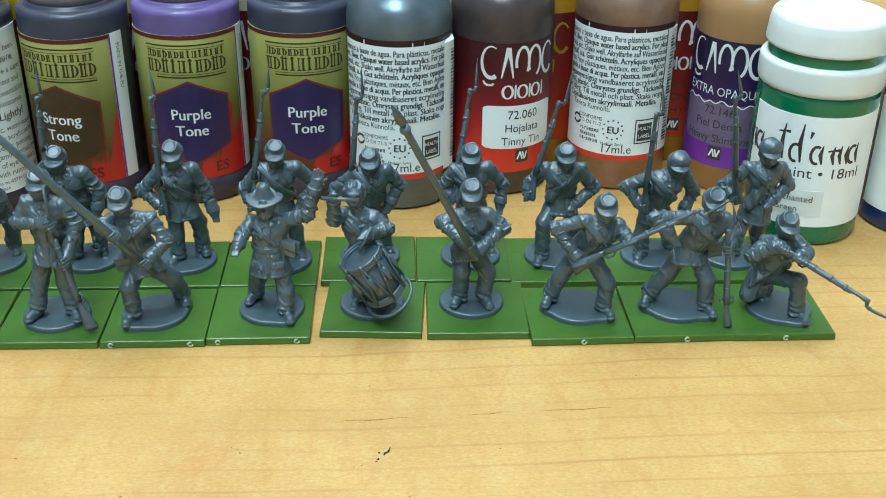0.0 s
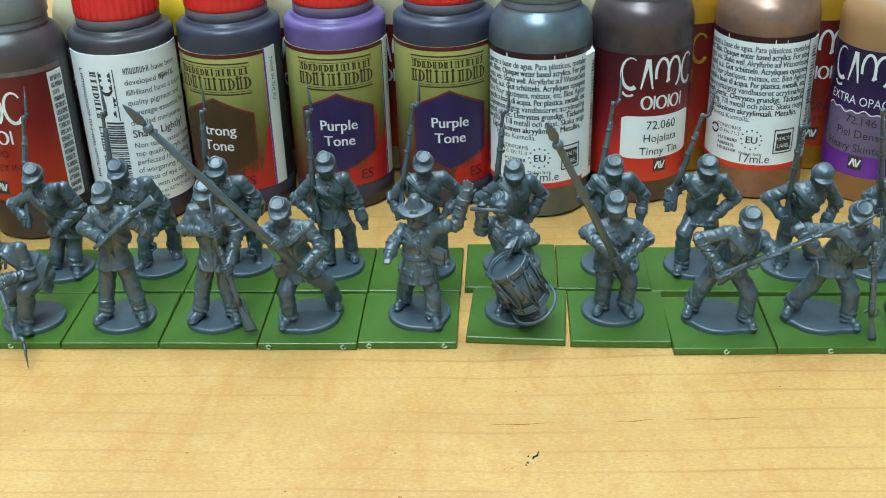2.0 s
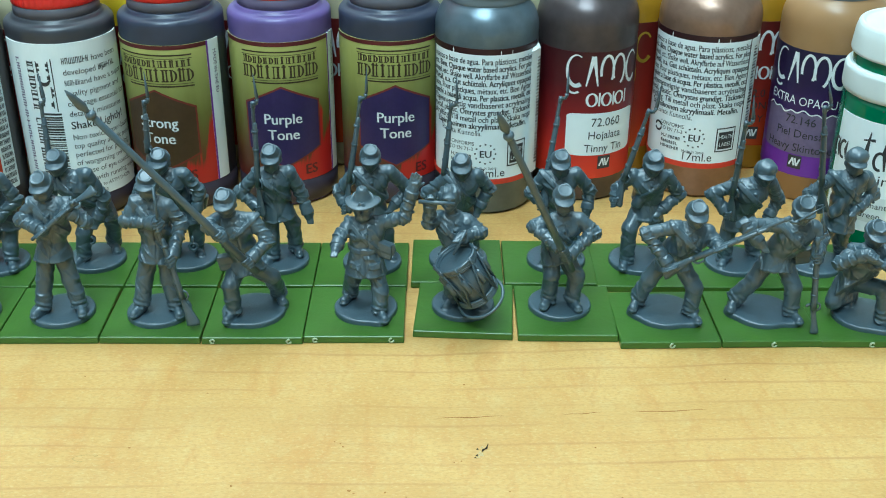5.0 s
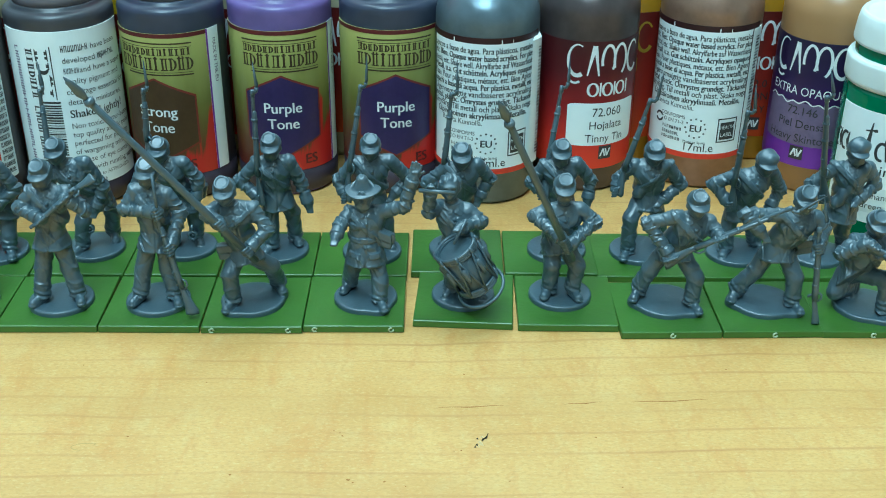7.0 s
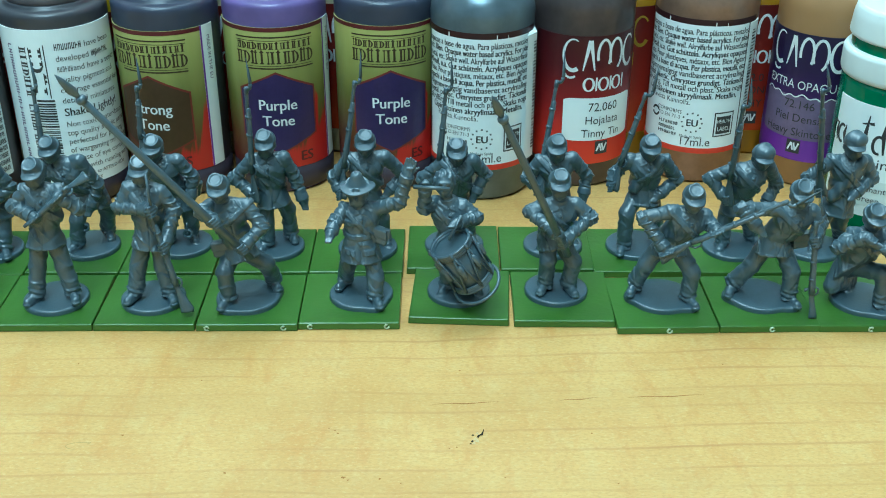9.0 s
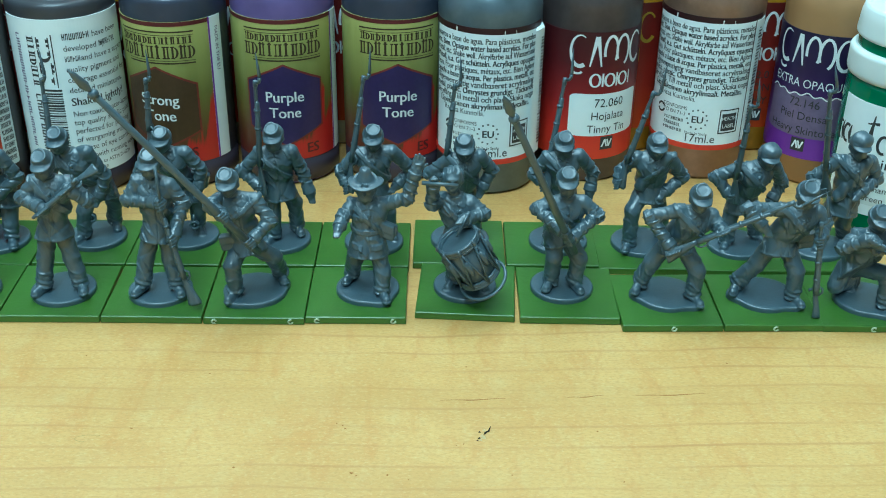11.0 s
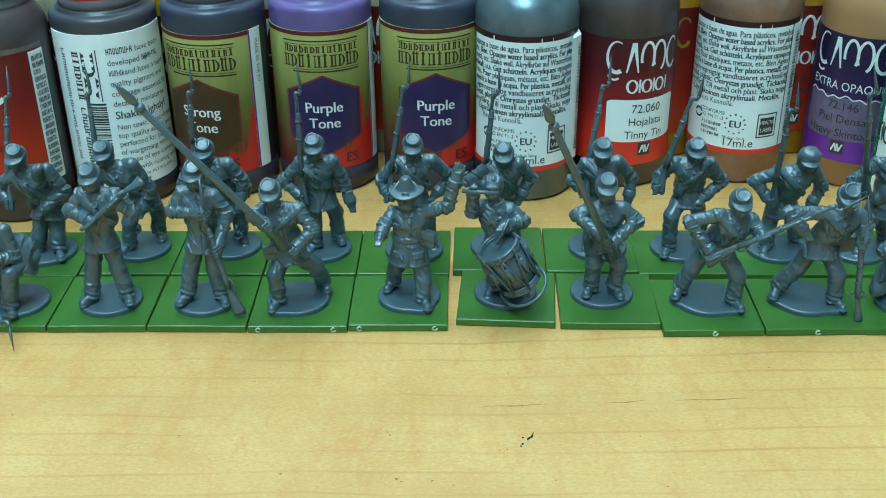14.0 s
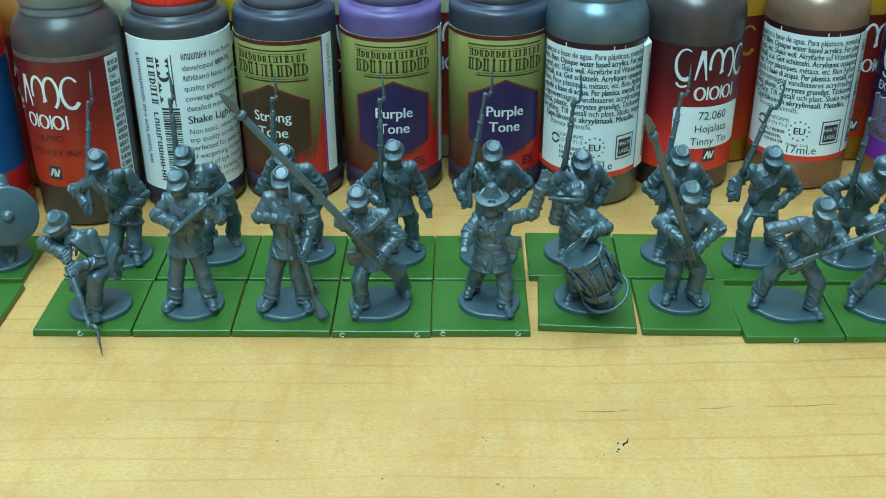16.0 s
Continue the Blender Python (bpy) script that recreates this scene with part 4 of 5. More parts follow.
def surface(d, origin, step):
    """The zero surface of a field as a quad mesh (surface nets)."""
    inside = d < 0
    n = np.array(d.shape) - 1
    count = np.zeros(n, np.int8)
    for o in np.ndindex(2, 2, 2):
        count += inside[o[0]:n[0] + o[0], o[1]:n[1] + o[1], o[2]:n[2] + o[2]]
    cells = (count > 0) & (count < 8)
    index = np.full(n, -1, np.int64)
    where = np.argwhere(cells)
    index[cells] = np.arange(len(where))
    total, hits = np.zeros((len(where), 3)), np.zeros(len(where))
    i, j, k = where.T
    for axis in range(3):
        for u in (0, 1):
            for v in (0, 1):
                o = [0, 0, 0]
                o[(axis + 1) % 3], o[(axis + 2) % 3] = u, v
                e = list(o)
                e[axis] = 1
                da, db = d[i + o[0], j + o[1], k + o[2]], d[i + e[0], j + e[1], k + e[2]]
                cross = (da < 0) != (db < 0)
                t = np.where(cross, da / np.where(cross, da - db, 1), 0)
                pos = np.tile(np.array(o, float), (len(where), 1))
                pos[:, axis] = t
                total[cross] += pos[cross]
                hits[cross] += 1
    verts = (where + total / np.maximum(hits, 1)[:, None]) * step + origin
    quads = []
    for axis in range(3):
        a, b = (axis + 1) % 3, (axis + 2) % 3
        lo = [slice(None)] * 3
        hi = [slice(None)] * 3
        lo[axis], hi[axis] = slice(0, -1), slice(1, None)
        flip = inside[tuple(lo)] != inside[tuple(hi)]
        w = np.argwhere(flip)
        w = w[(w[:, a] > 0) & (w[:, b] > 0) & (w[:, a] < n[a]) & (w[:, b] < n[b])]
        out = ~inside[tuple(w.T)]
        ids = []
        for da, db in ((1, 1), (0, 1), (0, 0), (1, 0)):
            c = w.copy()
            c[:, a] -= da
            c[:, b] -= db
            ids.append(index[tuple(c.T)])
        q = np.stack(ids, 1)
        q[out] = q[out][:, ::-1]
        quads.append(q)
    return verts, np.concatenate(quads)


def tube(points, radii, sides=8, squash=1.0, hint=(0, -1, 0)):
    """A round bar through points."""
    pts = [Vector(p) for p in points]
    v, f = [], []
    for i, p in enumerate(pts):
        d = pts[min(i + 1, len(pts) - 1)] - pts[max(i - 1, 0)]
        ax = frame_of(d, hint)
        for s in range(sides):
            a = 2 * math.pi * (s + 0.5) / sides
            v.append(tuple(np.array(p) + radii[i] * (math.cos(a) * ax[0] + squash * math.sin(a) * ax[1])))
    for i in range(len(pts) - 1):
        for s in range(sides):
            t = (s + 1) % sides
            f.append((i * sides + s, i * sides + t, (i + 1) * sides + t, (i + 1) * sides + s))
    f.append(tuple(range(sides))[::-1])
    f.append(tuple(range((len(pts) - 1) * sides, len(pts) * sides)))
    return v, f


def musket(butt, muzzle, blade=6.5, side=(0, -1, 0), stock=1.0):
    """Musket from butt to muzzle with bands, lock, guard and a socket bayonet."""
    a, b = Vector(butt), Vector(muzzle)
    d = (b - a).normalized()
    length = (b - a).length
    s = Vector(side)
    s = (s - d * s.dot(d)).normalized()
    w0 = d.cross(s)
    at = lambda t, off=0.0: a + d * (t * length) + s * off
    out = [tube([at(0, .45), at(.02, .5), at(.13, .3), at(.22, 0), at(.28, 0)], [1.4 * stock, 1.45 * stock, .95 * stock, .55, .62], 8, 0.42, tuple(w0)),
           tube([at(.26), at(.36), at(.6), at(.82), at(.84)], [.7, .72, .6, .52, .25], 10, 0.9, tuple(s)),
           tube([at(.3, -.25), at(.98, -.25), at(1.0, -.25)], [.45, .38, .34], 10)]
    for t in (.42, .60, .76):
        out.append(tube([at(t - .012, -.1), at(t - .01, -.1), at(t + .01, -.1), at(t + .012, -.1)], [.35, .7, .7, .35], 10))
    w = d.cross(s)
    out.append(tube([at(.27) + w * .6, at(.31) + w * .75, at(.34) + w * .6], [.4, .5, .35], 8))
    out.append(tube([at(.3) + w * .8 - s * .2, at(.285) + w * .9 - s * 1.0, at(.27) + w * .8 - s * 1.2], [.28, .34, .2], 8))
    out.append(tube([at(.24, .55), at(.27, 1.25), at(.31, 1.25), at(.34, .5)], [.2, .22, .22, .2], 6))
    if blade:
        m = at(1.0, -.25)
        out.append(tube([m - d * 1.1, m - d * 1.0, m + d * .3, m + d * .4], [.35, .5, .48, .25], 10))
        out.append(tube([m + d * -.1 + s * .2, m + d * .3 + s * 1.05, m + d * .8 + s * 1.25, m + d * 1.3 + s * 1.2], [.38, .36, .36, .42], 8))
        out.append(tube([m + d * 1.1 + s * 1.2, m + d * 1.8 + s * 1.15, m + d * blade * .55 + s * .85, m + d * blade + s * .45], [.3, .46, .34, .05], 3, 0.8))
    return out


def cup(c, r=0.85):
    """A small round cup seen from its open end."""
    ring = [(c[0] + r * math.cos(a), c[1], c[2] + r * math.sin(a)) for a in np.linspace(0, 2 * math.pi, 21)]
    return [tube(ring, [.3] * 21, 8), tube([(c[0], c[1] + .2, c[2]), (c[0], c[1] + 1.0, c[2])], [r, r], 14), tube([(c[0], c[1] - .1, c[2]), (c[0], c[1] + .3, c[2])], [.3, .3], 8),
            tube([(c[0], c[1], c[2] + r), (c[0] - .1, c[1] + .4, c[2] + r + 1.6)], [.3, .25], 6)]


def pole(foot, tip, r=0.75):
    """Flag pole with a knob and a spear tip."""
    a, b = Vector(foot), Vector(tip)
    at = lambda t: a + (b - a) * t
    n = (b - a).length
    e = lambda mm: at(1 - mm / n)
    return [tube([at(0), at(.002), at(.35), e(6.2), e(6.0)], [.5, r * 1.1, r, r * .85, .5], 12), tube([e(6.9), e(6.7), e(6.2), e(5.7), e(5.5)], [.5, .85, 1.02, .85, .5], 12),
            tube([e(5.7), e(5.2), e(4.0), e(1.6), e(0)], [.4, .5, .95, .62, .08], 8, 0.5)]


HEAD_SCALE = 1.05


def add_head(q, d_body, j, hat, beard, seed):
    """The body's field with a head and hat joined on."""
    h = np.array(j["head"], np.float32)
    p, d = (q - h) / HEAD_SCALE + h, d_body / HEAD_SCALE
    fwd = np.array(j.get("face", (0, -1, 0)), np.float32)
    fwd = fwd / np.linalg.norm(fwd)
    right = np.array([-fwd[1], fwd[0], 0], np.float32)
    rx = lambda f, r, u: h + fwd * f + right * r + np.array([0, 0, u], np.float32)
    head = egg(p, rx(0, 0, 0), (1.85, 1.95, 2.35))
    head = blend(head, seg(p, rx(1.3, 0, -1.0), rx(1.0, 0, -1.6), .9, .75), .5)
    head = blend(head, seg(p, rx(1.75, 0, .5), rx(2.2, 0, -.3), .26, .36), .15)
    head = blend(head, seg(p, rx(1.55, -.8, .75), rx(1.55, .8, .75), .35, .35), .3)
    for s in (-1, 1):
        head = np.maximum(head, -egg(p, rx(1.95, .68 * s, .22), (.42, .42, .32)))
        head = blend(head, egg(p, rx(0, 1.8 * s, -.1), (.45, .45, .7)), .2)
    if beard:
        head = blend(head, seg(p, rx(1.15, -.7, -1.45), rx(1.15, .7, -1.45), .7, .7), .4)
        head = blend(head, seg(p, rx(1.2, 0, -1.6), rx(1.05, 0, -2.5), .7, .35), .4)
        head = blend(head, seg(p, rx(1.75, -.75, -.9), rx(1.85, 0, -.7), .2, .26), .1)
        head = blend(head, seg(p, rx(1.85, 0, -.7), rx(1.75, .75, -.9), .26, .2), .1)
    head = blend(head, egg(p, rx(-.7, 0, -.5), (1.7, 1.6, 1.8)), .4)
    d = blend(d, head, .15)
    f, r, u = (p - h) @ fwd, (p - h) @ right, p[:, 2] - h[2]
    visor = np.hypot((f - 1.2) / 2.3, r / 1.85) * 1.85 - 1.85
    visor = np.maximum(np.maximum(visor, np.abs(u - .78 + .34 * (f - 1.5) + .13 * r * r) - .17), .6 - f)
    if hat == "kepi":
        base, top = rx(-.3, 0, .72), rx(1.0 + .2 * math.sin(seed), .15 * math.cos(3 * seed), 2.45)
        axis = (top - base) / np.linalg.norm(top - base)
        k = cone(p, base, top, 1.98, 1.3) - .14 - .07 * np.sin(2.6 * r + 1.7 * f + seed)
        k = np.minimum(k, cone(p, base, base + axis * .62, 2.06, 1.98) - .12)
        k = np.maximum(k, -(cone(p, top + axis * .05, top + axis * 1.5, 1.02, 1.3) - .06))
        d = np.minimum(d, np.minimum(k, visor))
    elif hat == "cap":
        k = egg(p, rx(.15, .1, 1.45), (2.2, 2.2, 1.75)) - .1 * np.sin(2.3 * f + 1.5 * r + seed)
        k = np.maximum(k, .72 - u)
        k = np.minimum(k, cone(p, rx(0, 0, .65), rx(.1, 0, 1.3), 2.12, 2.1) - .1)
        d = np.minimum(d, np.minimum(k, visor))
    elif hat == "hair":
        k = egg(p, rx(-.35, 0, .75), (2.05, 2.15, 1.9)) - .16 * np.sin(5.5 * p[:, 0] + 2.2 * np.sin(1.6 * p[:, 1]))
        d = blend(d, np.maximum(k, (p - rx(1.2, 0, 0)) @ fwd), .2)
    elif hat == "slouch":
        base = rx(-.15, 0, 1.35)
        k = seg(p, base - np.array([0, 0, .3], np.float32), rx(.1, 0, 3.45), 2.2, 1.15)
        k = np.maximum(k, -seg(p, rx(-1.2, 0, 5.0), rx(1.0, 0, 4.55), .5, .35))
        for s in (-1, 1):
            k = np.maximum(k, -egg(p, rx(1.35, 1.0 * s, 3.9), (.5, .5, .9)))
        k = np.minimum(k, np.minimum(egg(p, rx(2.3, -.3, 1.85), (.3, .3, .45)), egg(p, rx(2.3, .35, 1.8), (.3, .3, .4))))
        q = p - base
        rad = np.linalg.norm(q[:, :2], axis=1)
        ang = np.arctan2(q[:, 1], q[:, 0])
        lift = .012 * rad ** 2 * np.cos(2 * ang) - .1 * np.maximum(0, rad - 2)
        brim = np.maximum(rad - 3.4 - .12 * np.sin(3 * ang + 1), np.abs(q[:, 2] - lift * 1.6 - .15) - .17)
        d = np.minimum(d, np.minimum(blend(k, brim, .5), cone(p, base, rx(.02, 0, 1.6), 2.5, 2.35)))
    return d * HEAD_SCALE


def toy_figure(label, at, j, hat="kepi", beard=False, coat=3.4, coat_flare=0.5, straps=((1, .75),), pack=(), guns=(), seed=0, roll=False, drum=False,
               disc=True, shield=False, face=(0, -1, 0), turn=0.0, pockets=(), belt=False, hold=(), lean=0.0, palm=False):
    """One solid figure on its round foot. j: joints in millimetres, x right, y away, z above the base's top."""
    j = dict(j)
    j["face"] = face
    # a leaning figure bends forwards from the hip, and what it carries comes with its arms
    tall = j["head"][2] - j["hip"][2]
    bent = lambda v, k: (v[0], v[1] - lean * k, v[2] + .56 * lean * k)
    carry = min(1.0, max(0.0, ((j["hal"][2] + j["har"][2]) / 2 - j["hip"][2]) / tall))
    for k in ("head", "shl", "shr", "ell", "elr", "hal", "har"):
        j[k] = bent(j[k], carry if k in ("hal", "har") else min(1.0, max(0.0, (j[k][2] - j["hip"][2]) / tall)))
    hold = tuple(bent(v, carry) for v in hold)
    guns = [([bent(v, carry) for v in vs], fs) for vs, fs in guns]
    J = {k: np.array(v, np.float32) for k, v in j.items()}
    for k in ("shl", "shr"):
        J[k] = J[k] + ((J["shl"] + J["shr"]) / 2 - J[k]) * .12 + np.array([0, 0, -.45], np.float32)
    # a hand near the long piece that it carries closes round it
    grip = {}
    if hold:
        a, w = np.array(hold[0], np.float32), np.array(hold[1], np.float32)
        w = (w - a) / np.linalg.norm(w - a)
        for k in ("hal", "har"):
            c = a + w * max(.5, float((J[k] - a) @ w))
            if np.linalg.norm(c - J[k]) < 4.6:
                grip[k] = (c, w)
                J[k] = c + np.array([0, .7, 0], np.float32)
    pts = np.array([J[k] for k in J if k != "face"])
    lo = np.minimum(pts.min(0) - (4.6, 4.6, 0), (-9.0, -9.0, 0)) - 0.3
    hi = np.maximum(pts.max(0) + (4.6, 4.6, 5.4), (9.0, 9.0, 2)) + 0.3
    lo[2] = -0.4
    if drum:
        lo[1] -= 6
    n = (np.ceil((hi - lo) / STEP / 4).astype(int) + 1) * 4
    ax = [lo[i] + STEP * np.arange(n[i]) for i in range(3)]
    # only the neighbourhood of the body is worked out finely
    p = np.stack(np.meshgrid(*[a[::4] + 1.5 * STEP for a in ax], indexing="ij"), -1).reshape(-1, 3).astype(np.float32)
    mid = (J["shl"] + J["shr"]) / 2
    far = [seg(p, J["hip"] - (0, 0, coat), mid, 6.2 if pack or roll or coat > 4 else 5.2, 5.2), np.linalg.norm(p - J["head"] - (0, 0, 1), axis=1) - 6.3]
    for way in (("shl", "ell", "hal"), ("shr", "elr", "har"), ("knl", "ftl"), ("knr", "ftr")):
        far += [seg(p, J[a], J[b], 3.4, 3.6) for a, b in zip(way, way[1:])]
    far += [seg(p, J["hip"], J[k], 3.6, 3.4) for k in ("knl", "knr")] + [np.linalg.norm(p - J[k] - (0, -1.5, -1), axis=1) - 4.6 for k in ("ftl", "ftr")]
    if disc:
        far.append(np.maximum(np.linalg.norm(p[:, :2], axis=1) - 9.2, np.abs(p[:, 2] - .4) - 1.8))
    if shield:
        far.append(np.linalg.norm(p - (5.4, -4.4, 13.4), axis=1) - 8.5)
    near = np.minimum.reduce(far).reshape([len(a[::4]) for a in ax]) < 0
    near = near.repeat(4, 0).repeat(4, 1).repeat(4, 2).reshape(-1)
    ijk = np.unravel_index(np.flatnonzero(near), n)
    p = np.stack([ax[i].astype(np.float32)[ijk[i]] for i in range(3)], 1)
    rg = random.Random(seed)

    def cloth(base, deep, a, b, tight=2.3, skew=.9, near_a=.3, near_b=1.0):
        """Folds that run slantwise round a sleeve or a leg, pressed deep into its surface, stronger towards one end."""
        near_by = np.flatnonzero(np.abs(base) < 1.0)
        a, b = np.asarray(a, np.float32), np.asarray(b, np.float32)
        length = float(np.linalg.norm(b - a))
        q = ((p[near_by] - a) @ frame_of(b - a).T).astype(np.float32)
        g = [rg.uniform(0, 6.28) for _ in range(7)]
        warp = 1.2 * np.sin(.7 * q[:, 1] + .5 * q[:, 0] + g[0]) + .8 * np.sin(1.2 * q[:, 0] - .5 * q[:, 2] + g[1])
        w = np.sin(.5 * (tight * q[:, 2] + skew * q[:, 0] + warp) + g[2])
        w2 = np.sin(.5 * (.8 * tight * q[:, 2] - 1.6 * skew * q[:, 0] + 1.3 * warp) + g[3])
        w3 = np.sin(.5 * (1.5 * tight * q[:, 2] - skew * q[:, 0] + 1.4 * warp) + g[6])
        calm = .5 + .5 * np.sin(.6 * q[:, 2] + .9 * q[:, 0] + g[4]) * np.sin(.8 * q[:, 1] + .4 * q[:, 2] + g[5])
        dent = lambda v, wide: .3 - np.exp(-(v / wide) ** 2)
        ridge = .45 * (dent(w, .34) * calm + dent(w2, .3) * (1 - calm)) + .5 * (np.exp(-(w3 / .3) ** 2) - .3) * (1.1 - calm)
        h = np.clip(q[:, 2] / length, 0, 1)
        out = base.copy()
        out[near_by] -= deep * ridge * (near_a + (near_b - near_a) * h)
        return out

    hip, head = J["hip"] + np.array([0, 0, .9], np.float32), J["head"]
    chest = mid - np.array([0, 0, 2.2], np.float32)
    # trousers and shoes
    legs = None
    for s, kn, ft in ((-1, "knl", "ftl"), (1, "knr", "ftr")):
        side = np.array([1.4 * s, 0, -.9], np.float32)
        foot = np.array([J[ft][0], J[ft][1], max(2.3, min(J[ft][2], 3.0))], np.float32)
        thigh = cloth(seg(p, hip + side, J[kn], 1.95, 1.64), .46, hip + side, J[kn], 1.0, 1.5, .8, .9)
        along = (p - J[kn]) @ (foot - J[kn]) / max(1e-3, float(np.linalg.norm(foot - J[kn])))
        left = float(np.linalg.norm(foot - J[kn])) - along
        rings = .14 * np.exp(-(left / 1.5) ** 2) * np.sin(5.4 * left + .9 * p[:, 0] + seed)
        shin = cloth(blend(cone(p, J[kn], foot + (0, 0, -.5), 1.5, 1.6), seg(p, J[kn], foot + (0, 0, .8), 1.64, 1.42), .3) - .04, .52, J[kn], foot, 1.5, 1.3, .7, .9) - rings
        lg = blend(thigh, shin, .5)
        out = np.array([.45 * s, -1, 0], np.float32)
        out /= np.linalg.norm(out)
        shoe = blend(seg(p, foot + (0, .4, -.75), foot + out * 2.8 + (0, 0, -.85), .9, .84), seg(p, foot + (0, 0, -.2), foot + out * 1.5 + (0, 0, -.4), .88, .7), .25)
        sole = np.maximum(seg(p, foot + (0, .6, -1.1), foot + out * 2.9 + (0, 0, -1.1), 1.02, .98), np.abs(p[:, 2] - foot[2] + 1.3) - .32)
        lg = np.minimum(lg, np.minimum(shoe, sole))
        legs = lg if legs is None else np.minimum(legs, lg)
    # coat
    body = seg(p, hip + (0, 0, 1.0), chest, 2.75, 2.75)
    body = blend(body, seg(p, chest + (-1.35, 0, .3), chest + (1.35, 0, .3), 2.35, 2.35), .8)
    body = blend(body, seg(p, (hip + chest) / 2 + (-.9, 0, .3), (hip + chest) / 2 + (.9, 0, .3), 2.4, 2.4), .8)
    body = blend(body, seg(p, chest + (0, .8, 0), hip + (0, .4, 1.2), 2.1, 2.1), .8)
    yoke = mid * .8 + head * .2
    for k in ("shl", "shr"):
        body = blend(body, seg(p, yoke + (0, .3, -.9), J[k] + (0, .1, 0), 1.6, 1.4), .9)
    if coat:
        lean = (J["knl"] + J["knr"]) / 2 - hip
        low = hip + lean / max(1.0, float(np.linalg.norm(lean))) * coat
        ring = np.arctan2(p[:, 1] - hip[1], p[:, 0] - hip[0])
        drop = np.clip(((p - hip) @ (low - hip)) / coat ** 2, 0, 1)
        sk = cone(p, hip + (0, 0, 1.2), low - (0, 0, .8), 2.75, 3.4 + coat_flare * .7) - .12 - .17 * drop * np.sin(5.0 * ring + 1.4 * np.sin(2 * ring + seed) + seed)
        front = np.array([.25, -4.2, 0], np.float32)
        sk = np.maximum(sk, -seg(p, hip + front + (0, 0, .3), low + front * 1.05 + (0, 0, -1), .2, .7))
        body = blend(body, sk, .2)
    body = cloth(body, .62, hip, chest, 1.3, 1.6, .9, .7)
    if coat:
        body = np.maximum(body, (p - low) @ ((low - hip) / np.linalg.norm(low - hip)) - .12 * np.sin(3 * ring + seed))
        hem = ((p - low) @ ((low - hip) / np.linalg.norm(low - hip)) + .3) / .2
        body = body - .15 * np.exp(-hem ** 2)
    # the front opening runs from the collar to the hem
    rise = np.clip((p[:, 2] - hip[2]) / max(1.0, float(chest[2] - hip[2])), -.6, 1.2)
    opening = (p[:, 0] - hip[0] - (chest[0] - hip[0]) * rise - .55) / .13
    body = body + .2 * np.exp(-opening ** 2) * (p[:, 1] < hip[1] - .8)
    shell = body
    for tilt, wide in straps:
        nrm = np.array([tilt, .15, 1.0], np.float32)
        nrm /= np.linalg.norm(nrm)
        body = np.minimum(body, np.maximum(shell - .34, np.abs((p - chest - (0, 0, -.8)) @ nrm) - wide * .8))
    if belt:
        body = np.minimum(body, np.maximum(shell - .32, np.abs(p[:, 2] - hip[2] - .9) - .42))
        body = np.minimum(body, slab(p, hip + (0, -2.95, .9), (.75, .35, .6), np.eye(3, dtype=np.float32), .15))
    for k in range(4):
        t = k / 3
        c = chest * (1 - t) + (hip + (0, 0, 2.2)) * t
        body = np.minimum(body, egg(p, c + (.2, -2.75 + .2 * t, .9), (.34, .34, .34)))
    for s in (-1, 1):
        body = blend(body, seg(p, mid + (.9 * s, -1.5, .1), chest + (.5 * s, -2.5, -.6), .5, .3), .15)
        body = np.minimum(body, slab(p, mid + (1.0 * s, -1.75, -.05), (.8, .62, .26), frame_of((.35 * s, -1, .75)), .12))
    for x, z in pockets:
        side = np.maximum(np.abs(p[:, 0] - hip[0] - x) - 1.15, np.abs(p[:, 2] - z) - .55)
        body = np.minimum(body, np.maximum(np.maximum(shell - .35, side), p[:, 1] - hip[1]))
    if roll:
        body = blend(body, seg(p, J["shr"] + (-1.3, -1.5, .7), hip + (-2.6, -2.4, 1.4), 1.3, 1.3) + .12 * np.sin(3 * p[:, 0] + p[:, 2]), .08)
    for x, y, z, a in pack:
        c, si = math.cos(radians(a)), math.sin(radians(a))
        axes = np.array([(c, 0, si), (0, 1, 0), (-si, 0, c)], np.float32)
        body = np.minimum(body, slab(p, (x, y, z), (1.9, .95, 1.7), axes, .5))
        body = np.minimum(body, slab(p, (x, y - .35, z + .75), (2.0, .8, .95), axes, .35))
    collar = cone(p, mid + (0, -.1, -.4), mid * .7 + head * .3 + (0, 0, -.1), 1.55, 1.4) - .14
    body = blend(body, collar, .3)
    d = blend(legs, body, .1)
    # arms
    for s, sh, el, ha in ((-1, "shl", "ell", "hal"), (1, "shr", "elr", "har")):
        a, b, c = J[sh], J[el], J[ha]
        upper = cloth(seg(p, a, b, 1.46, 1.36), 1.0, a, b, 2.5, 1.2, .05, 1.0)
        lower = cloth(seg(p, b, c, 1.36, 1.18), .95, b, c, 2.7, 1.1, 1.0, .4)
        arm = blend(upper, lower, .4)
        u = (c - b) / max(1e-3, float(np.linalg.norm(c - b)))
        if ha in grip:
            g, w = grip[ha]
            c = g + np.array([0, .7, 0], np.float32)
            hand = egg(p, c, (1.0, .95, 1.05))
            for q, ln in ((-.95, .75), (-.32, 1.0), (.32, 1.0), (.95, .85)):
                k = g + w * q
                finger = np.minimum(seg(p, k + (.8 * ln, .1, .35), k + (.1, -.95, .15), .33, .3), seg(p, k + (.1, -.95, .15), k + (-.75 * ln, -.45, -.25), .3, .24))
                hand = blend(hand, finger, .06)
            u = (c - b) / max(1e-3, float(np.linalg.norm(c - b)))
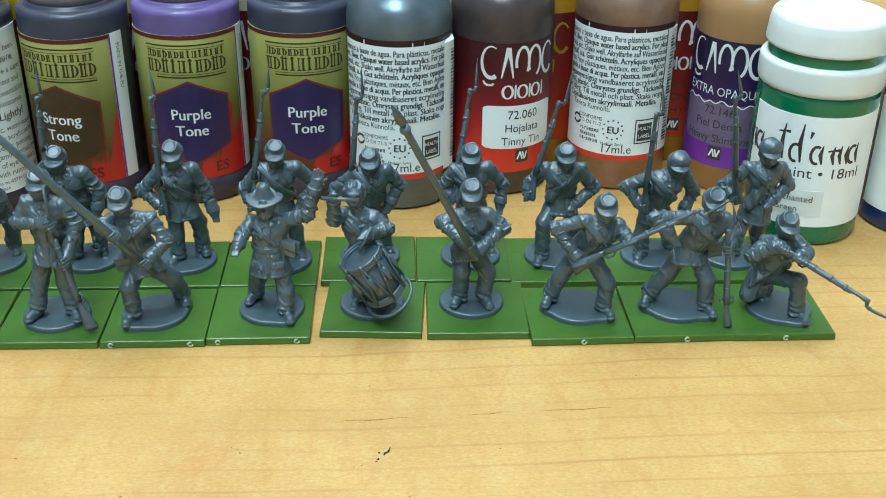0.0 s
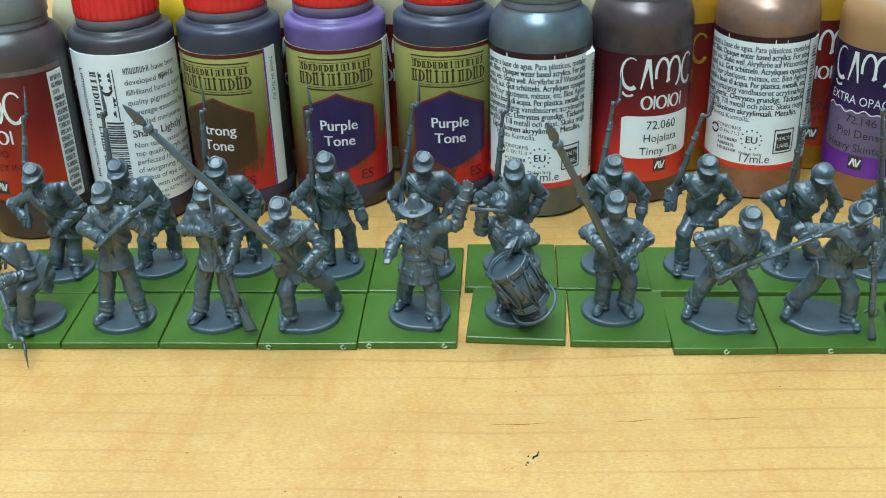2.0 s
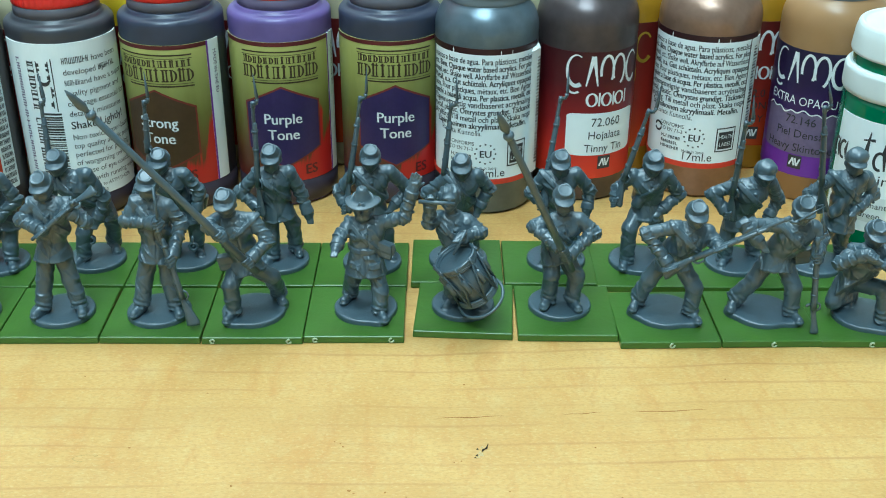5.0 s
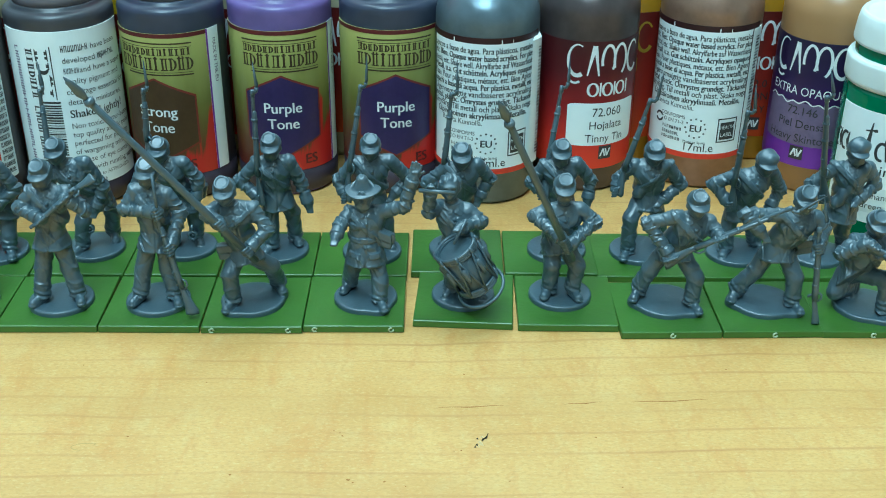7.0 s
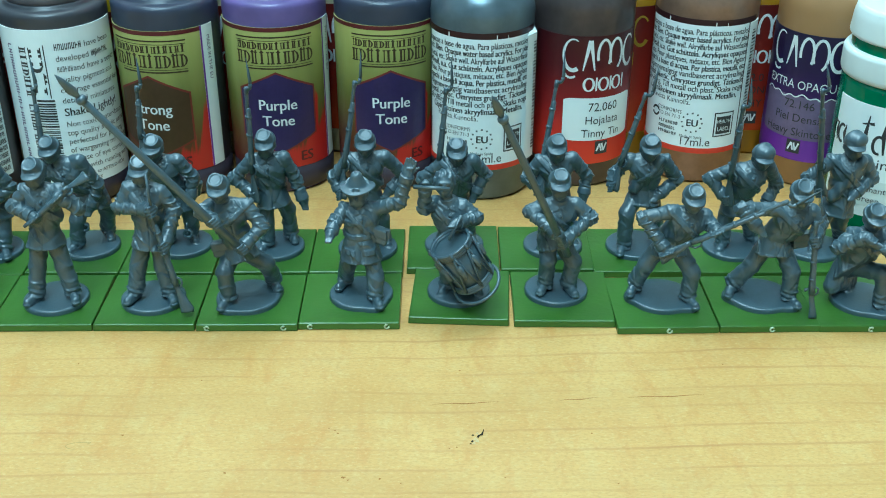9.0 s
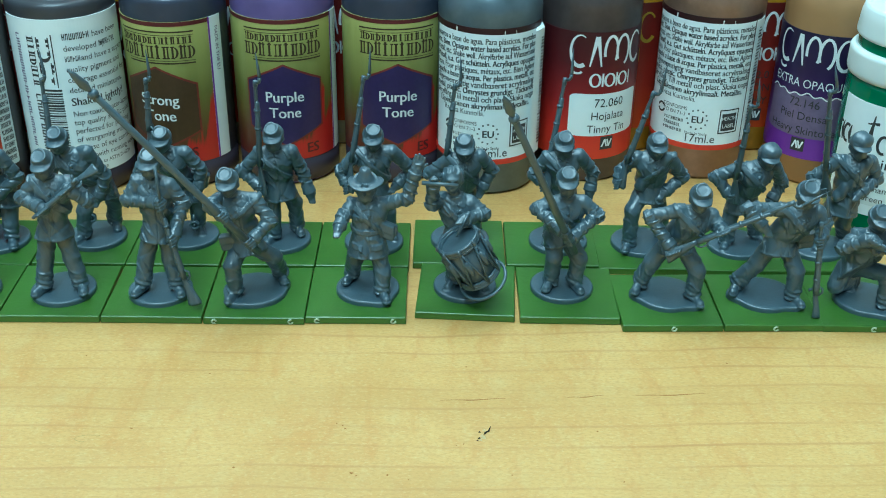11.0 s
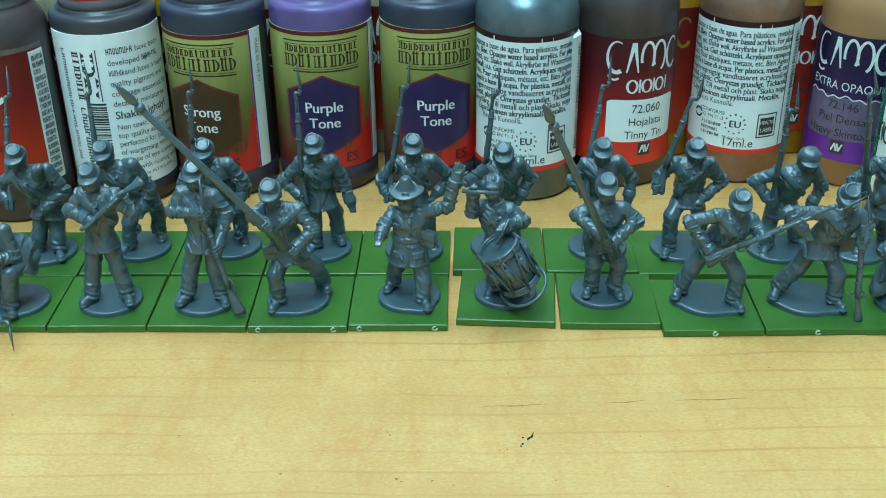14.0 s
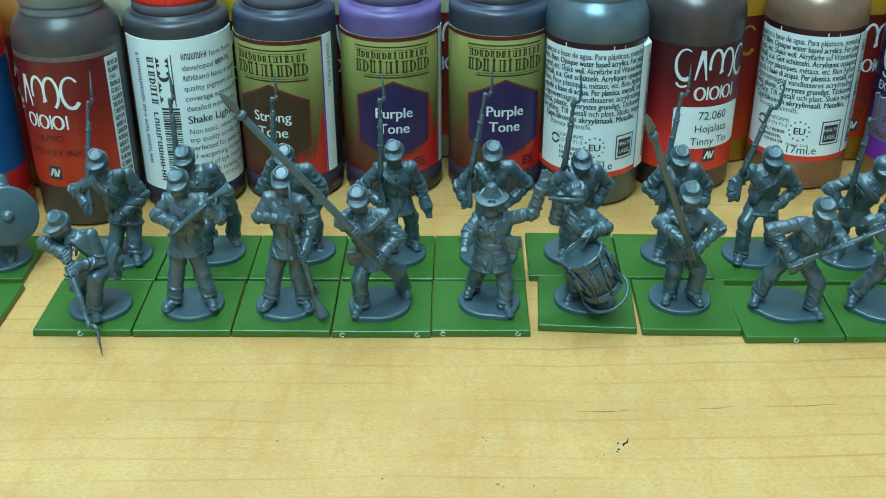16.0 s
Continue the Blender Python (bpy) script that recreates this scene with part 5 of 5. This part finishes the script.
            cuff = cone(p, c - u * 2.0, c - u * .8, 1.25, 1.4) - .12
        else:
            cuff = cone(p, c - u * 1.5, c - u * .35, 1.25, 1.35) - .12
            hand = blend(egg(p, c + u * .55, (.95, .95, .95)), seg(p, c + u * .6, c + u * 1.5, .7, .5), .4)
            if palm and ha == "har":
                ax3 = frame_of(u)
                hand = np.minimum(hand, slab(p, c + u * 1.3, (1.15, .45, 1.0), ax3, .3))
                for q, ln in ((-.85, 1.1), (-.28, 1.5), (.28, 1.55), (.85, 1.25)):
                    hand = blend(hand, seg(p, c + u * 1.8 + ax3[0] * q, c + u * (1.9 + ln) + ax3[0] * q * 1.05, .34, .28), .08)
                hand = blend(hand, seg(p, c + u * .7 - ax3[0] * .8, c + u * 1.9 - ax3[0] * 1.7, .36, .28), .1)
            for q in (-.5, 0, .5):
                hand = blend(hand, seg(p, c + u * 1.0 + (q, -.35, 0), c + u * 1.7 + (q * .9, -.55, -.2), .36, .3), .15)
        d = blend(d, np.minimum(arm, np.minimum(cuff, hand)), .12)
    neck = seg(p, mid + (0, 0, -.4), head + (0, .2, -1), 1.15, 1.15)
    d = blend(d, neck, .2)
    by_head = np.flatnonzero(length_of(p - np.array(j["head"], np.float32)) < 7.5)
    d[by_head] = add_head(p[by_head], d[by_head], j, hat, beard, seed)
    if disc:
        rad = np.linalg.norm(p[:, :2] * (1, 1.02), axis=1)
        q = np.stack([rad - 6.1, np.abs(p[:, 2] - .35) - .35], 1)
        for k in ("ftl", "ftr"):
            toe = J[k][:2] + np.array([0, -1.2], np.float32)
            if 5.4 < np.linalg.norm(toe) < 7.5:
                q[:, 0] = blend(q[:, 0], np.linalg.norm(p[:, :2] - toe, axis=1) - 1.6, 1.6)
        foot = np.linalg.norm(np.maximum(q, 0), axis=1) + np.minimum(q.max(1), 0) - .42
        d = blend(d, foot, .2)
    if shield:
        c = np.array([5.4, -4.4, 13.4], np.float32)
        q = (p - c) @ frame_of((.55, -1, .35)).T
        rad = np.linalg.norm(q[:, :2], axis=1)
        sh = np.maximum(rad - 6.4, np.abs(q[:, 2] + .025 * rad ** 2 - .5) - .32)
        sh = np.minimum(sh, np.linalg.norm(q - (0, 0, .4), axis=1) - 1.35)
        sh = np.minimum(sh, np.maximum(np.abs(rad - 6.2) - .35, np.abs(q[:, 2] + .9) - .5))
        d = np.minimum(d, sh)
    field = np.full(len(near), 1.0, np.float32)
    field[near] = d
    verts, quads = surface(field.reshape(n), lo, STEP)
    vs, fs, count = [verts], [tuple(q) for q in quads.tolist()], len(verts)
    extra = list(guns)
    if drum:
        extra += drum_shapes(*drum)
    for v, f in extra:
        vs.append(np.array(v, float))
        fs += [tuple(i + count for i in q) for q in f]
        count += len(v)
    me = mesh_of("toy_figure", np.concatenate(vs), fs, GREY)
    ob = tagged(new("toy_figure", me), label, "toy soldier", "grey toy soldiers")
    ob.matrix_basis = pose(at[0] * MM, at[1] * MM, 1.5 * MM, 0, 0, turn)
    return ob


def drum_shapes(top, low, r):
    """Side drum with hoops, ropes and a carrying loop."""
    a, b = Vector(top), Vector(low)
    d = (b - a).normalized()
    ax = frame_of(d)
    at = lambda t, ang, rad: tuple(np.array(a.lerp(b, t)) + rad * (math.cos(ang) * ax[0] + math.sin(ang) * ax[1]))
    turn = np.linspace(0, 2 * math.pi, 49)
    out = [tube([a.lerp(b, .09), a.lerp(b, .095), a.lerp(b, .96), a.lerp(b, .97)], [r * .9, r * .94, r * .94, r * .9], 48)]
    for t in (.03, .12, .88, .97):
        out.append(tube([at(t, g, r * 1.0) for g in turn], [.36 if t in (.03, .97) else .3] * 49, 8))
    for t in (.075, .925):
        out.append(tube([at(t, g, r * .98) for g in turn], [.42] * 49, 8))
    for i in range(8):
        g = 2 * math.pi * i / 8
        m = g + math.pi / 8
        for far in (m, m - math.pi / 4):
            out.append(tube([at(.06, g, r * 1.09), at(.5, (g + far) / 2, r * 1.05), at(.94, far, r * 1.09)], [.27, .24, .27], 6))
        out.append(tube([at(.28, g, r * 1.02), at(.32, g, r * 1.1), at(.56, g, r * 1.12), at(.64, g, r * 1.04)], [.25, .72, .5, .2], 8, 0.6))
        out.append(tube([at(-.02, g, r * 1.06), at(.05, g, r * 1.12), at(.15, g, r * 1.06)], [.2, .42, .2], 8))
    front = -math.pi * .5
    out.append(tube([at(.5, front, r * .9), at(.5, front, r * 1.1), at(.5, front, r * 1.2)], [.95, .95, .5], 12))
    loop = [at(1.02 + .16 * math.sin(x), -.5 + 3.9 * x / math.pi, r * (1.12 + .12 * math.sin(x))) for x in np.linspace(0, math.pi, 20)]
    out.append(tube(loop, [.34] * 20, 8))
    return out


# ranks of figures
toy_figure("grey plastic toy soldier in a kepi loading a musket", (-72.2, 6.6), dict(head=(0.4, -0.5, 28.8), shl=(-2.5, 0.0, 25.3), shr=(4.9, 0.0, 25.4), ell=(-4.7, -1.0, 21.9), elr=(8.0, -1.0, 21.6), hal=(-0.8, -4.0, 22.0), har=(5.9, -4.0, 23.9), hip=(0.2, 0.0, 14.9), knl=(-2.4, -0.5, 8.4), knr=(2.9, -0.5, 8.4), ftl=(-3.2, -1.5, 2.8), ftr=(4.0, -1.0, 3.7)),
           coat=2.6, beard=True, seed=1, guns=musket((10.6, -1.3, 29.3), (-1.6, -4.9, 19.3), 0, (1, 0, 0.4), .8), hold=((10.6, -1.3, 29.3), (-1.6, -4.9, 19.3)))
toy_figure("grey plastic toy soldier ramming a grounded musket", (-52.4, 7.0), dict(head=(1.1, -0.5, 29.3), shl=(-2.1, 0.0, 25.9), shr=(4.6, 0.0, 25.0), ell=(-4.0, -1.0, 21.7), elr=(6.6, 0.0, 20.7), hal=(1.0, -4.0, 22.0), har=(4.6, -3.0, 14.7), hip=(1.2, 0.0, 14.6), knl=(-2.0, -0.5, 8.4), knr=(2.9, -0.5, 8.4), ftl=(-3.0, -1.5, 3.2), ftr=(3.8, -1.0, 2.6)),
           coat=2.6, beard=True, seed=2, guns=musket((8.0, -6.5, 1.1), (3.0, -4.5, 23.5), 0, (1, 0, 0)) + [tube([(3.5, -5.0, 22.6), (3.0, -4.0, 30.5)], [.3, .28], 8)], hold=((8.0, -6.5, 1.1), (3.0, -4.5, 23.5)))
toy_figure("grey plastic toy standard-bearer lunging with a bare pole", (-33.0, 7.4), dict(head=(-3.2, -0.5, 24.9), shl=(-5.7, 0.0, 21.8), shr=(2.1, 0.0, 21.9), ell=(-6.4, -3.0, 21.5), elr=(4.6, -2.0, 17.9), hal=(-4.7, -5.0, 21.9), har=(0.2, -5.0, 14.8), hip=(-1.0, 0.0, 11.0), knl=(-3.6, -3.5, 8.4), knr=(4.0, 1.0, 7.9), ftl=(-3.4, -3.0, 2.4), ftr=(4.7, 4.0, 2.8)),
           coat=2.6, lean=2.5, seed=3, straps=((-.9, .6),), pack=((-4.2, -1.0, 12.5, 10),), guns=pole((2.6, -5.5, 12.6), (-24.4, -19.0, 55.0)), hold=((2.6, -5.5, 12.6), (-24.4, -19.0, 55.0)))
toy_figure("grey plastic toy officer in a slouch hat waving", (-10.0, 9.0), dict(head=(-0.0, -0.5, 23.7), shl=(-2.9, 0.0, 20.4), shr=(4.1, 0.0, 20.7), ell=(-4.3, -2.0, 18.5), elr=(8.3, -1.5, 22.2), hal=(-5.0, -5.0, 17.2), har=(10.0, -1.5, 28.3), hip=(0.3, 0.0, 13.3), knl=(-2.6, 1.0, 6.9), knr=(3.3, -2.5, 5.9), ftl=(-3.4, 2.5, 3.3), ftr=(3.0, -3.5, 1.1)),
           hat="slouch", palm=True, coat=5.0, coat_flare=1.2, beard=True, seed=4, straps=((1, .55),), belt=True, pockets=((-1.9, 18.0), (-2.0, 12.0), (2.0, 12.0)), pack=((4.3, -.8, 14.6, -25),))
toy_figure("grey plastic toy drummer with a side drum", (10.1, 10.6), dict(head=(-3.0, -0.5, 25.1), shl=(-5.3, 0.0, 21.3), shr=(1.1, 0.0, 20.4), ell=(-7.0, -2.0, 20.4), elr=(3.4, -1.0, 17.9), hal=(-6.7, -4.0, 26.0), har=(-0.5, -5.0, 18.7), hip=(-1.3, 0.0, 13.0), knl=(-2.4, -0.5, 7.4), knr=(1.1, -0.5, 7.4), ftl=(-2.4, 0.0, 1.7), ftr=(2.9, 0.0, 1.7)),
           coat=2.4, hat="hair", seed=5, drum=((-2.0, -7.0, 15.6), (3.1, -5.6, 6.4), 4.15), guns=[tube([(-8.9, -5.0, 26.6), (-1.9, -6.0, 26.6)], [.42, .36], 8), tube([(0.4, -5.5, 20.7), (-2.1, -7.5, 16.2)], [.36, .3], 8)])
toy_figure("grey plastic toy standard-bearer holding a bare pole", (30.2, 11.0), dict(head=(-0.6, -0.5, 24.7), shl=(-4.0, 0.0, 20.4), shr=(3.3, 0.0, 20.8), ell=(-6.2, -1.0, 19.1), elr=(5.9, -1.0, 17.9), hal=(-1.9, -4.5, 18.0), har=(0.4, -4.5, 16.1), hip=(-1.0, 0.0, 12.4), knl=(-2.1, -2.0, 8.5), knr=(3.1, -1.0, 7.7), ftl=(-2.4, -1.0, 3.9), ftr=(2.3, -1.5, 2.9)),
           coat=2.4, beard=True, lean=1.5, seed=6, straps=((.9, .6),), guns=pole((1.4, -5.0, 11.5), (-15.1, -26.5, 53.2)), hold=((1.4, -5.0, 11.5), (-15.1, -26.5, 53.2)))
toy_figure("grey plastic toy soldier lunging with musket levelled", (51.5, 8.5), dict(head=(3.5, -0.5, 22.6), shl=(-0.4, 0.0, 20.4), shr=(6.8, 0.0, 19.5), ell=(-5.4, 0.0, 18.4), elr=(7.8, -2.0, 17.5), hal=(-1.4, -3.0, 14.4), har=(8.4, -4.5, 17.6), hip=(0.6, 0.0, 12.5), knl=(-3.6, 0.0, 8.1), knr=(5.2, -2.5, 7.7), ftl=(-5.5, 1.0, 3.2), ftr=(4.9, -2.5, 1.6)),
           coat=2.6, lean=3.6, seed=7, guns=musket((-2.4, -4.5, 12.4), (20.3, -6.5, 25.1), 7.0, (0, -.2, -1)), hold=((-2.4, -4.5, 12.4), (20.3, -6.5, 25.1)))
toy_figure("grey plastic toy soldier striding with musket held low", (71.7, 8.9), dict(head=(3.9, -0.5, 23.5), shl=(-0.3, 0.0, 20.7), shr=(7.4, 0.0, 20.5), ell=(-7.0, -1.0, 20.8), elr=(8.8, -1.0, 18.3), hal=(-3.9, -3.5, 18.2), har=(7.4, -4.0, 16.3), hip=(1.4, 0.0, 12.7), knl=(-2.4, 0.0, 7.8), knr=(5.0, -2.5, 7.7), ftl=(-5.6, 1.0, 2.8), ftr=(5.2, -2.5, 1.0)),
           coat=2.8, lean=3.4, seed=8, pack=((6.5, -.5, 14.0, 10),), guns=musket((8.3, -6.5, -0.6), (6.8, -5.5, 20.2), 6.5, (1, 0, 0), .6), hold=((8.3, -6.5, 0.8), (6.8, -5.5, 20.2)))
toy_figure("grey plastic toy soldier kneeling and aiming", (92.5, 7.8), dict(head=(-1.9, -0.5, 19.1), shl=(-5.3, 0.0, 16.0), shr=(1.2, 0.0, 16.0), ell=(-7.8, -1.5, 13.4), elr=(2.7, -2.0, 14.1), hal=(-3.4, -4.0, 16.3), har=(-0.1, -6.0, 15.1), hip=(-3.6, 1.0, 7.5), knl=(-6.7, 0.0, 3.7), knr=(1.6, -4.0, 8.9), ftl=(-1.5, 5.0, 1.4), ftr=(2.3, -4.0, 1.4)),
           coat=2.2, lean=2.0, seed=9, guns=musket((-4.2, -4.0, 17.0), (10.3, -15.0, 10.8), 7.5, (0, 0, -1)), hold=((-4.2, -4.0, 17.0), (10.3, -15.0, 10.8)))
toy_figure("grey plastic toy soldier kneeling with musket pointed down", (-91.5, 5.8), dict(head=(-4.6, -0.5, 19.5), shl=(-5.7, 0.0, 16.6), shr=(1.4, 0.0, 17.7), ell=(-7.6, -2.5, 16.7), elr=(2.3, -2.0, 12.3), hal=(-3.2, -5.0, 14.9), har=(0.0, -6.0, 13.5), hip=(2.8, 1.0, 10.6), knl=(-4.0, -1.0, 5.9), knr=(1.5, -4.0, 9.5), ftl=(-2.6, 4.0, 1.9), ftr=(0.1, -4.0, 1.6)),
           coat=2.2, lean=2.0, seed=10, face=(-.5, -1, 0), guns=musket((-3.5, -4.5, 15.5), (2.6, -13.1, 3.9), 6.5, (1, 0, 0), .7), hold=((-3.5, -4.5, 15.5), (2.6, -13.1, 3.9)))
toy_figure("grey plastic toy soldier marching with shouldered musket and bayonet", (-71.6, 29.1), dict(head=(-3.7, -0.5, 23.2), shl=(-5.2, 0.0, 19.5), shr=(2.0, 0.0, 21.4), ell=(-7.3, -1.0, 16.4), elr=(4.0, 0.0, 15.3), hal=(-5.2, -3.0, 20.0), har=(2.1, -1.0, 10.6), hip=(1.6, 1.5, 12.5), knl=(-1.2, -2.0, 8.0), knr=(3.9, 3.0, 7.6), ftl=(-2.0, -2.0, 2.4), ftr=(3.1, 4.0, 2.8)),
           lean=3.6, seed=20, coat=3.6, hat="kepi", pack=((3.2, .5, 12.0, 20),), guns=musket((-5.6, -2.5, 18.4), (-5.7, -0.7, 37.3), 6.8, (.8, -.6, 0)) + cup((0.2, -1.5, 5.8)), hold=((-5.6, -2.5, 18.4), (-5.7, -0.7, 37.3)))
toy_figure("grey plastic toy soldier marching with shouldered musket and bayonet", (-51.2, 30.1), dict(head=(-2.9, -0.5, 23.3), shl=(-6.2, 0.0, 20.4), shr=(2.1, 0.0, 21.1), ell=(-8.4, -1.0, 16.8), elr=(4.3, 0.0, 16.7), hal=(-6.2, -3.0, 20.2), har=(3.5, -1.0, 12.5), hip=(-0.4, 1.0, 11.1), knl=(-2.4, -1.0, 5.8), knr=(2.2, 1.0, 6.2), ftl=(-3.0, -1.0, 0.8), ftr=(1.7, 2.0, 0.7)),
           lean=3.2, seed=21, coat=3.2, pack=((3.6, .3, 14.5, -15),), roll=False, guns=musket((-5.3, -2.5, 22.9), (-4.1, -3.3, 38.2), 6.8, (.8, -.6, 0)) + cup((1.9, -1.0, 3.6)), hold=((-5.3, -2.5, 22.9), (-4.1, -3.3, 38.2)))
toy_figure("grey plastic toy soldier marching with shouldered musket and bayonet", (-30.6, 29.2), dict(head=(0.0, -0.5, 25.0), shl=(-3.8, 0.0, 21.7), shr=(3.9, 0.0, 22.4), ell=(-7.4, 0.0, 17.0), elr=(5.4, 1.0, 16.6), hal=(-3.3, -2.5, 14.2), har=(6.9, 0.0, 11.9), hip=(0.2, 0.0, 13.6), knl=(-1.3, -1.0, 7.2), knr=(3.2, 1.5, 8.8), ftl=(-1.4, -1.0, 0.8), ftr=(3.3, 2.5, 3.3)),
           lean=1.6, seed=22, coat=3.2, beard=True, straps=((.9, .6),), guns=musket((-3.2, -2.8, 13.2), (-2.3, -4.7, 39.2), 6.8, (.8, -.6, 0)), hold=((-3.2, -2.8, 13.2), (-2.3, -4.7, 39.2)))
toy_figure("grey plastic toy soldier marching with shouldered musket and bayonet", (-10.0, 28.9), dict(head=(0.4, -0.5, 25.1), shl=(-3.7, 0.0, 22.1), shr=(4.8, 0.0, 22.8), ell=(-6.7, 0.0, 17.4), elr=(8.3, 2.0, 17.2), hal=(-5.9, -2.0, 14.5), har=(5.2, 0.0, 14.5), hip=(0.3, 0.0, 13.1), knl=(-1.6, -1.0, 7.6), knr=(3.2, 1.0, 7.3), ftl=(-1.8, -1.0, 2.0), ftr=(3.4, 2.0, 1.8)),
           lean=2.2, seed=23, coat=3.0, straps=((1, .6),), guns=musket((-5.3, -2.5, 14.3), (-1.1, -2.0, 39.6), 6.8, (.8, -.6, 0)), hold=((-5.3, -2.5, 14.3), (-1.1, -2.0, 39.6)))
toy_figure("grey plastic toy soldier marching with shouldered musket and bayonet", (9.1, 30.6), dict(head=(0.5, -0.5, 22.4), shl=(-3.1, 0.0, 20.2), shr=(4.2, 0.0, 21.2), ell=(-6.8, 0.0, 16.5), elr=(6.5, 1.0, 17.1), hal=(-4.7, -2.0, 13.0), har=(4.5, -1.0, 13.5), hip=(0.3, 0.0, 11.3), knl=(-1.6, -1.0, 6.2), knr=(2.8, 1.0, 5.9), ftl=(-1.5, -1.0, 1.2), ftr=(3.3, 2.0, 1.1)),
           lean=3.2, seed=24, coat=3.0, roll=False, guns=musket((-3.8, -2.5, 16.6), (-1.6, -2.6, 37.7), 6.8, (.8, -.6, 0)), hold=((-3.8, -2.5, 16.6), (-1.6, -2.6, 37.7)))
toy_figure("grey plastic toy soldier marching with shouldered musket and bayonet", (31.0, 30.6), dict(head=(-0.6, -0.5, 23.5), shl=(-4.3, 0.0, 20.8), shr=(3.4, 0.0, 21.8), ell=(-6.3, 0.0, 16.7), elr=(6.5, 1.0, 16.9), hal=(-4.5, -2.0, 13.6), har=(6.0, -1.0, 13.3), hip=(0.0, 0.0, 12.3), knl=(-1.6, -1.0, 6.5), knr=(2.9, 1.0, 6.2), ftl=(-2.0, -1.0, 1.5), ftr=(3.6, 2.0, 1.4)),
           lean=3.0, seed=25, coat=3.0, beard=True, guns=musket((-4.2, -2.5, 14.9), (-0.6, 1.0, 38.1), 6.8, (.8, -.6, 0)), hold=((-4.2, -2.5, 14.9), (-0.6, 1.0, 38.1)))
toy_figure("grey plastic toy soldier marching with shouldered musket and bayonet", (49.3, 30.4), dict(head=(0.8, -0.5, 23.7), shl=(-3.6, 0.0, 21.6), shr=(4.6, 0.0, 21.4), ell=(-5.9, 0.0, 18.0), elr=(7.7, 1.0, 16.3), hal=(-6.9, -2.0, 13.9), har=(3.7, -2.0, 14.0), hip=(0.8, 0.0, 13.5), knl=(-3.0, -3.0, 9.9), knr=(3.9, 1.0, 7.9), ftl=(-2.9, -2.5, 1.9), ftr=(5.1, 3.0, 2.6)),
           lean=2.6, seed=26, coat=3.2, roll=True, straps=((-.9, .5),), guns=musket((-6.7, -2.5, 15.8), (-1.2, -4.0, 37.4), 6.8, (.8, -.6, 0)), hold=((-6.7, -2.5, 15.8), (-1.2, -4.0, 37.4)))
toy_figure("grey plastic toy soldier marching with shouldered musket and bayonet", (70.6, 30.1), dict(head=(2.7, -0.5, 21.7), shl=(-3.3, 0.0, 19.3), shr=(5.1, 0.0, 20.2), ell=(-7.1, 0.0, 17.0), elr=(7.7, 1.0, 15.3), hal=(-4.5, -3.0, 14.0), har=(5.7, -1.0, 12.1), hip=(-0.1, 0.0, 11.6), knl=(-2.7, -1.0, 5.8), knr=(3.3, 1.0, 6.2), ftl=(-2.4, -1.0, 0.8), ftr=(4.8, 2.0, 1.4)),
           lean=3.8, seed=27, coat=3.0, hat="cap", guns=musket((-3.7, -3.5, 12.9), (-3.8, -8.7, 36.9), 6.8, (.8, -.6, 0)), hold=((-3.7, -3.5, 12.9), (-3.8, -8.7, 36.9)))
toy_figure("grey plastic toy soldier marching with shouldered musket and bayonet", (88.2, 30.0), dict(head=(4.5, -0.5, 24.9), shl=(0.5, 0.0, 21.7), shr=(8.3, 0.0, 21.8), ell=(-3.6, 0.0, 17.3), elr=(10.2, 0.0, 17.4), hal=(-1.7, -3.0, 15.6), har=(6.3, -2.5, 14.9), hip=(4.4, 0.0, 11.9), knl=(0.6, -1.0, 6.8), knr=(5.9, 2.0, 5.3), ftl=(0.3, -1.0, 1.6), ftr=(7.1, 3.0, 1.2)),
           lean=1.5, seed=28, coat=3.4, hat="cap", beard=True, roll=True, guns=musket((-1.7, -3.2, 15.2), (-6.4, -9.4, 40.6), 6.8, (.8, -.6, 0)), hold=((-1.7, -3.2, 15.2), (-6.4, -9.4, 40.6)))
toy_figure("grey plastic toy soldier marching with shouldered musket and bayonet", (-92.5, 27.0), dict(head=(-1.1, -0.5, 23.2), shl=(-4.0, 0.0, 19.1), shr=(5.0, 0.0, 21.2), ell=(-7.8, 0.0, 16.6), elr=(6.9, 0.0, 15.8), hal=(-5.1, -3.0, 14.0), har=(2.6, -2.5, 12.4), hip=(2.0, 1.0, 11.0), knl=(-0.8, -1.0, 4.9), knr=(3.4, -1.0, 4.9), ftl=(-1.6, -1.0, -0.2), ftr=(3.5, -2.0, 0.4)),
           lean=3.0, seed=29, coat=3.2, roll=True, guns=musket((-5.0, -3.2, 12.7), (-2.5, 1.7, 36.5), 6.8, (.8, -.6, 0)), hold=((-5.0, -3.2, 12.7), (-2.5, 1.7, 36.5)))

toy_figure("grey plastic toy warrior with a round shield", (-119.5, 25.0), dict(head=(0, -.5, 24), shl=(-3.8, 0, 20.5), shr=(3.8, 0, 20.5), ell=(-5.5, -1, 16), elr=(5.2, -2, 16.5),
           hal=(-4.5, -4, 14), har=(5.0, -3.6, 13.4), hip=(0, 0, 12), knl=(-2, -1, 7.5), ftl=(-2.2, 0, 2.5), knr=(2, -1, 7.5), ftr=(2.2, 0, 2.5)), hat="cap", shield=True, seed=40)
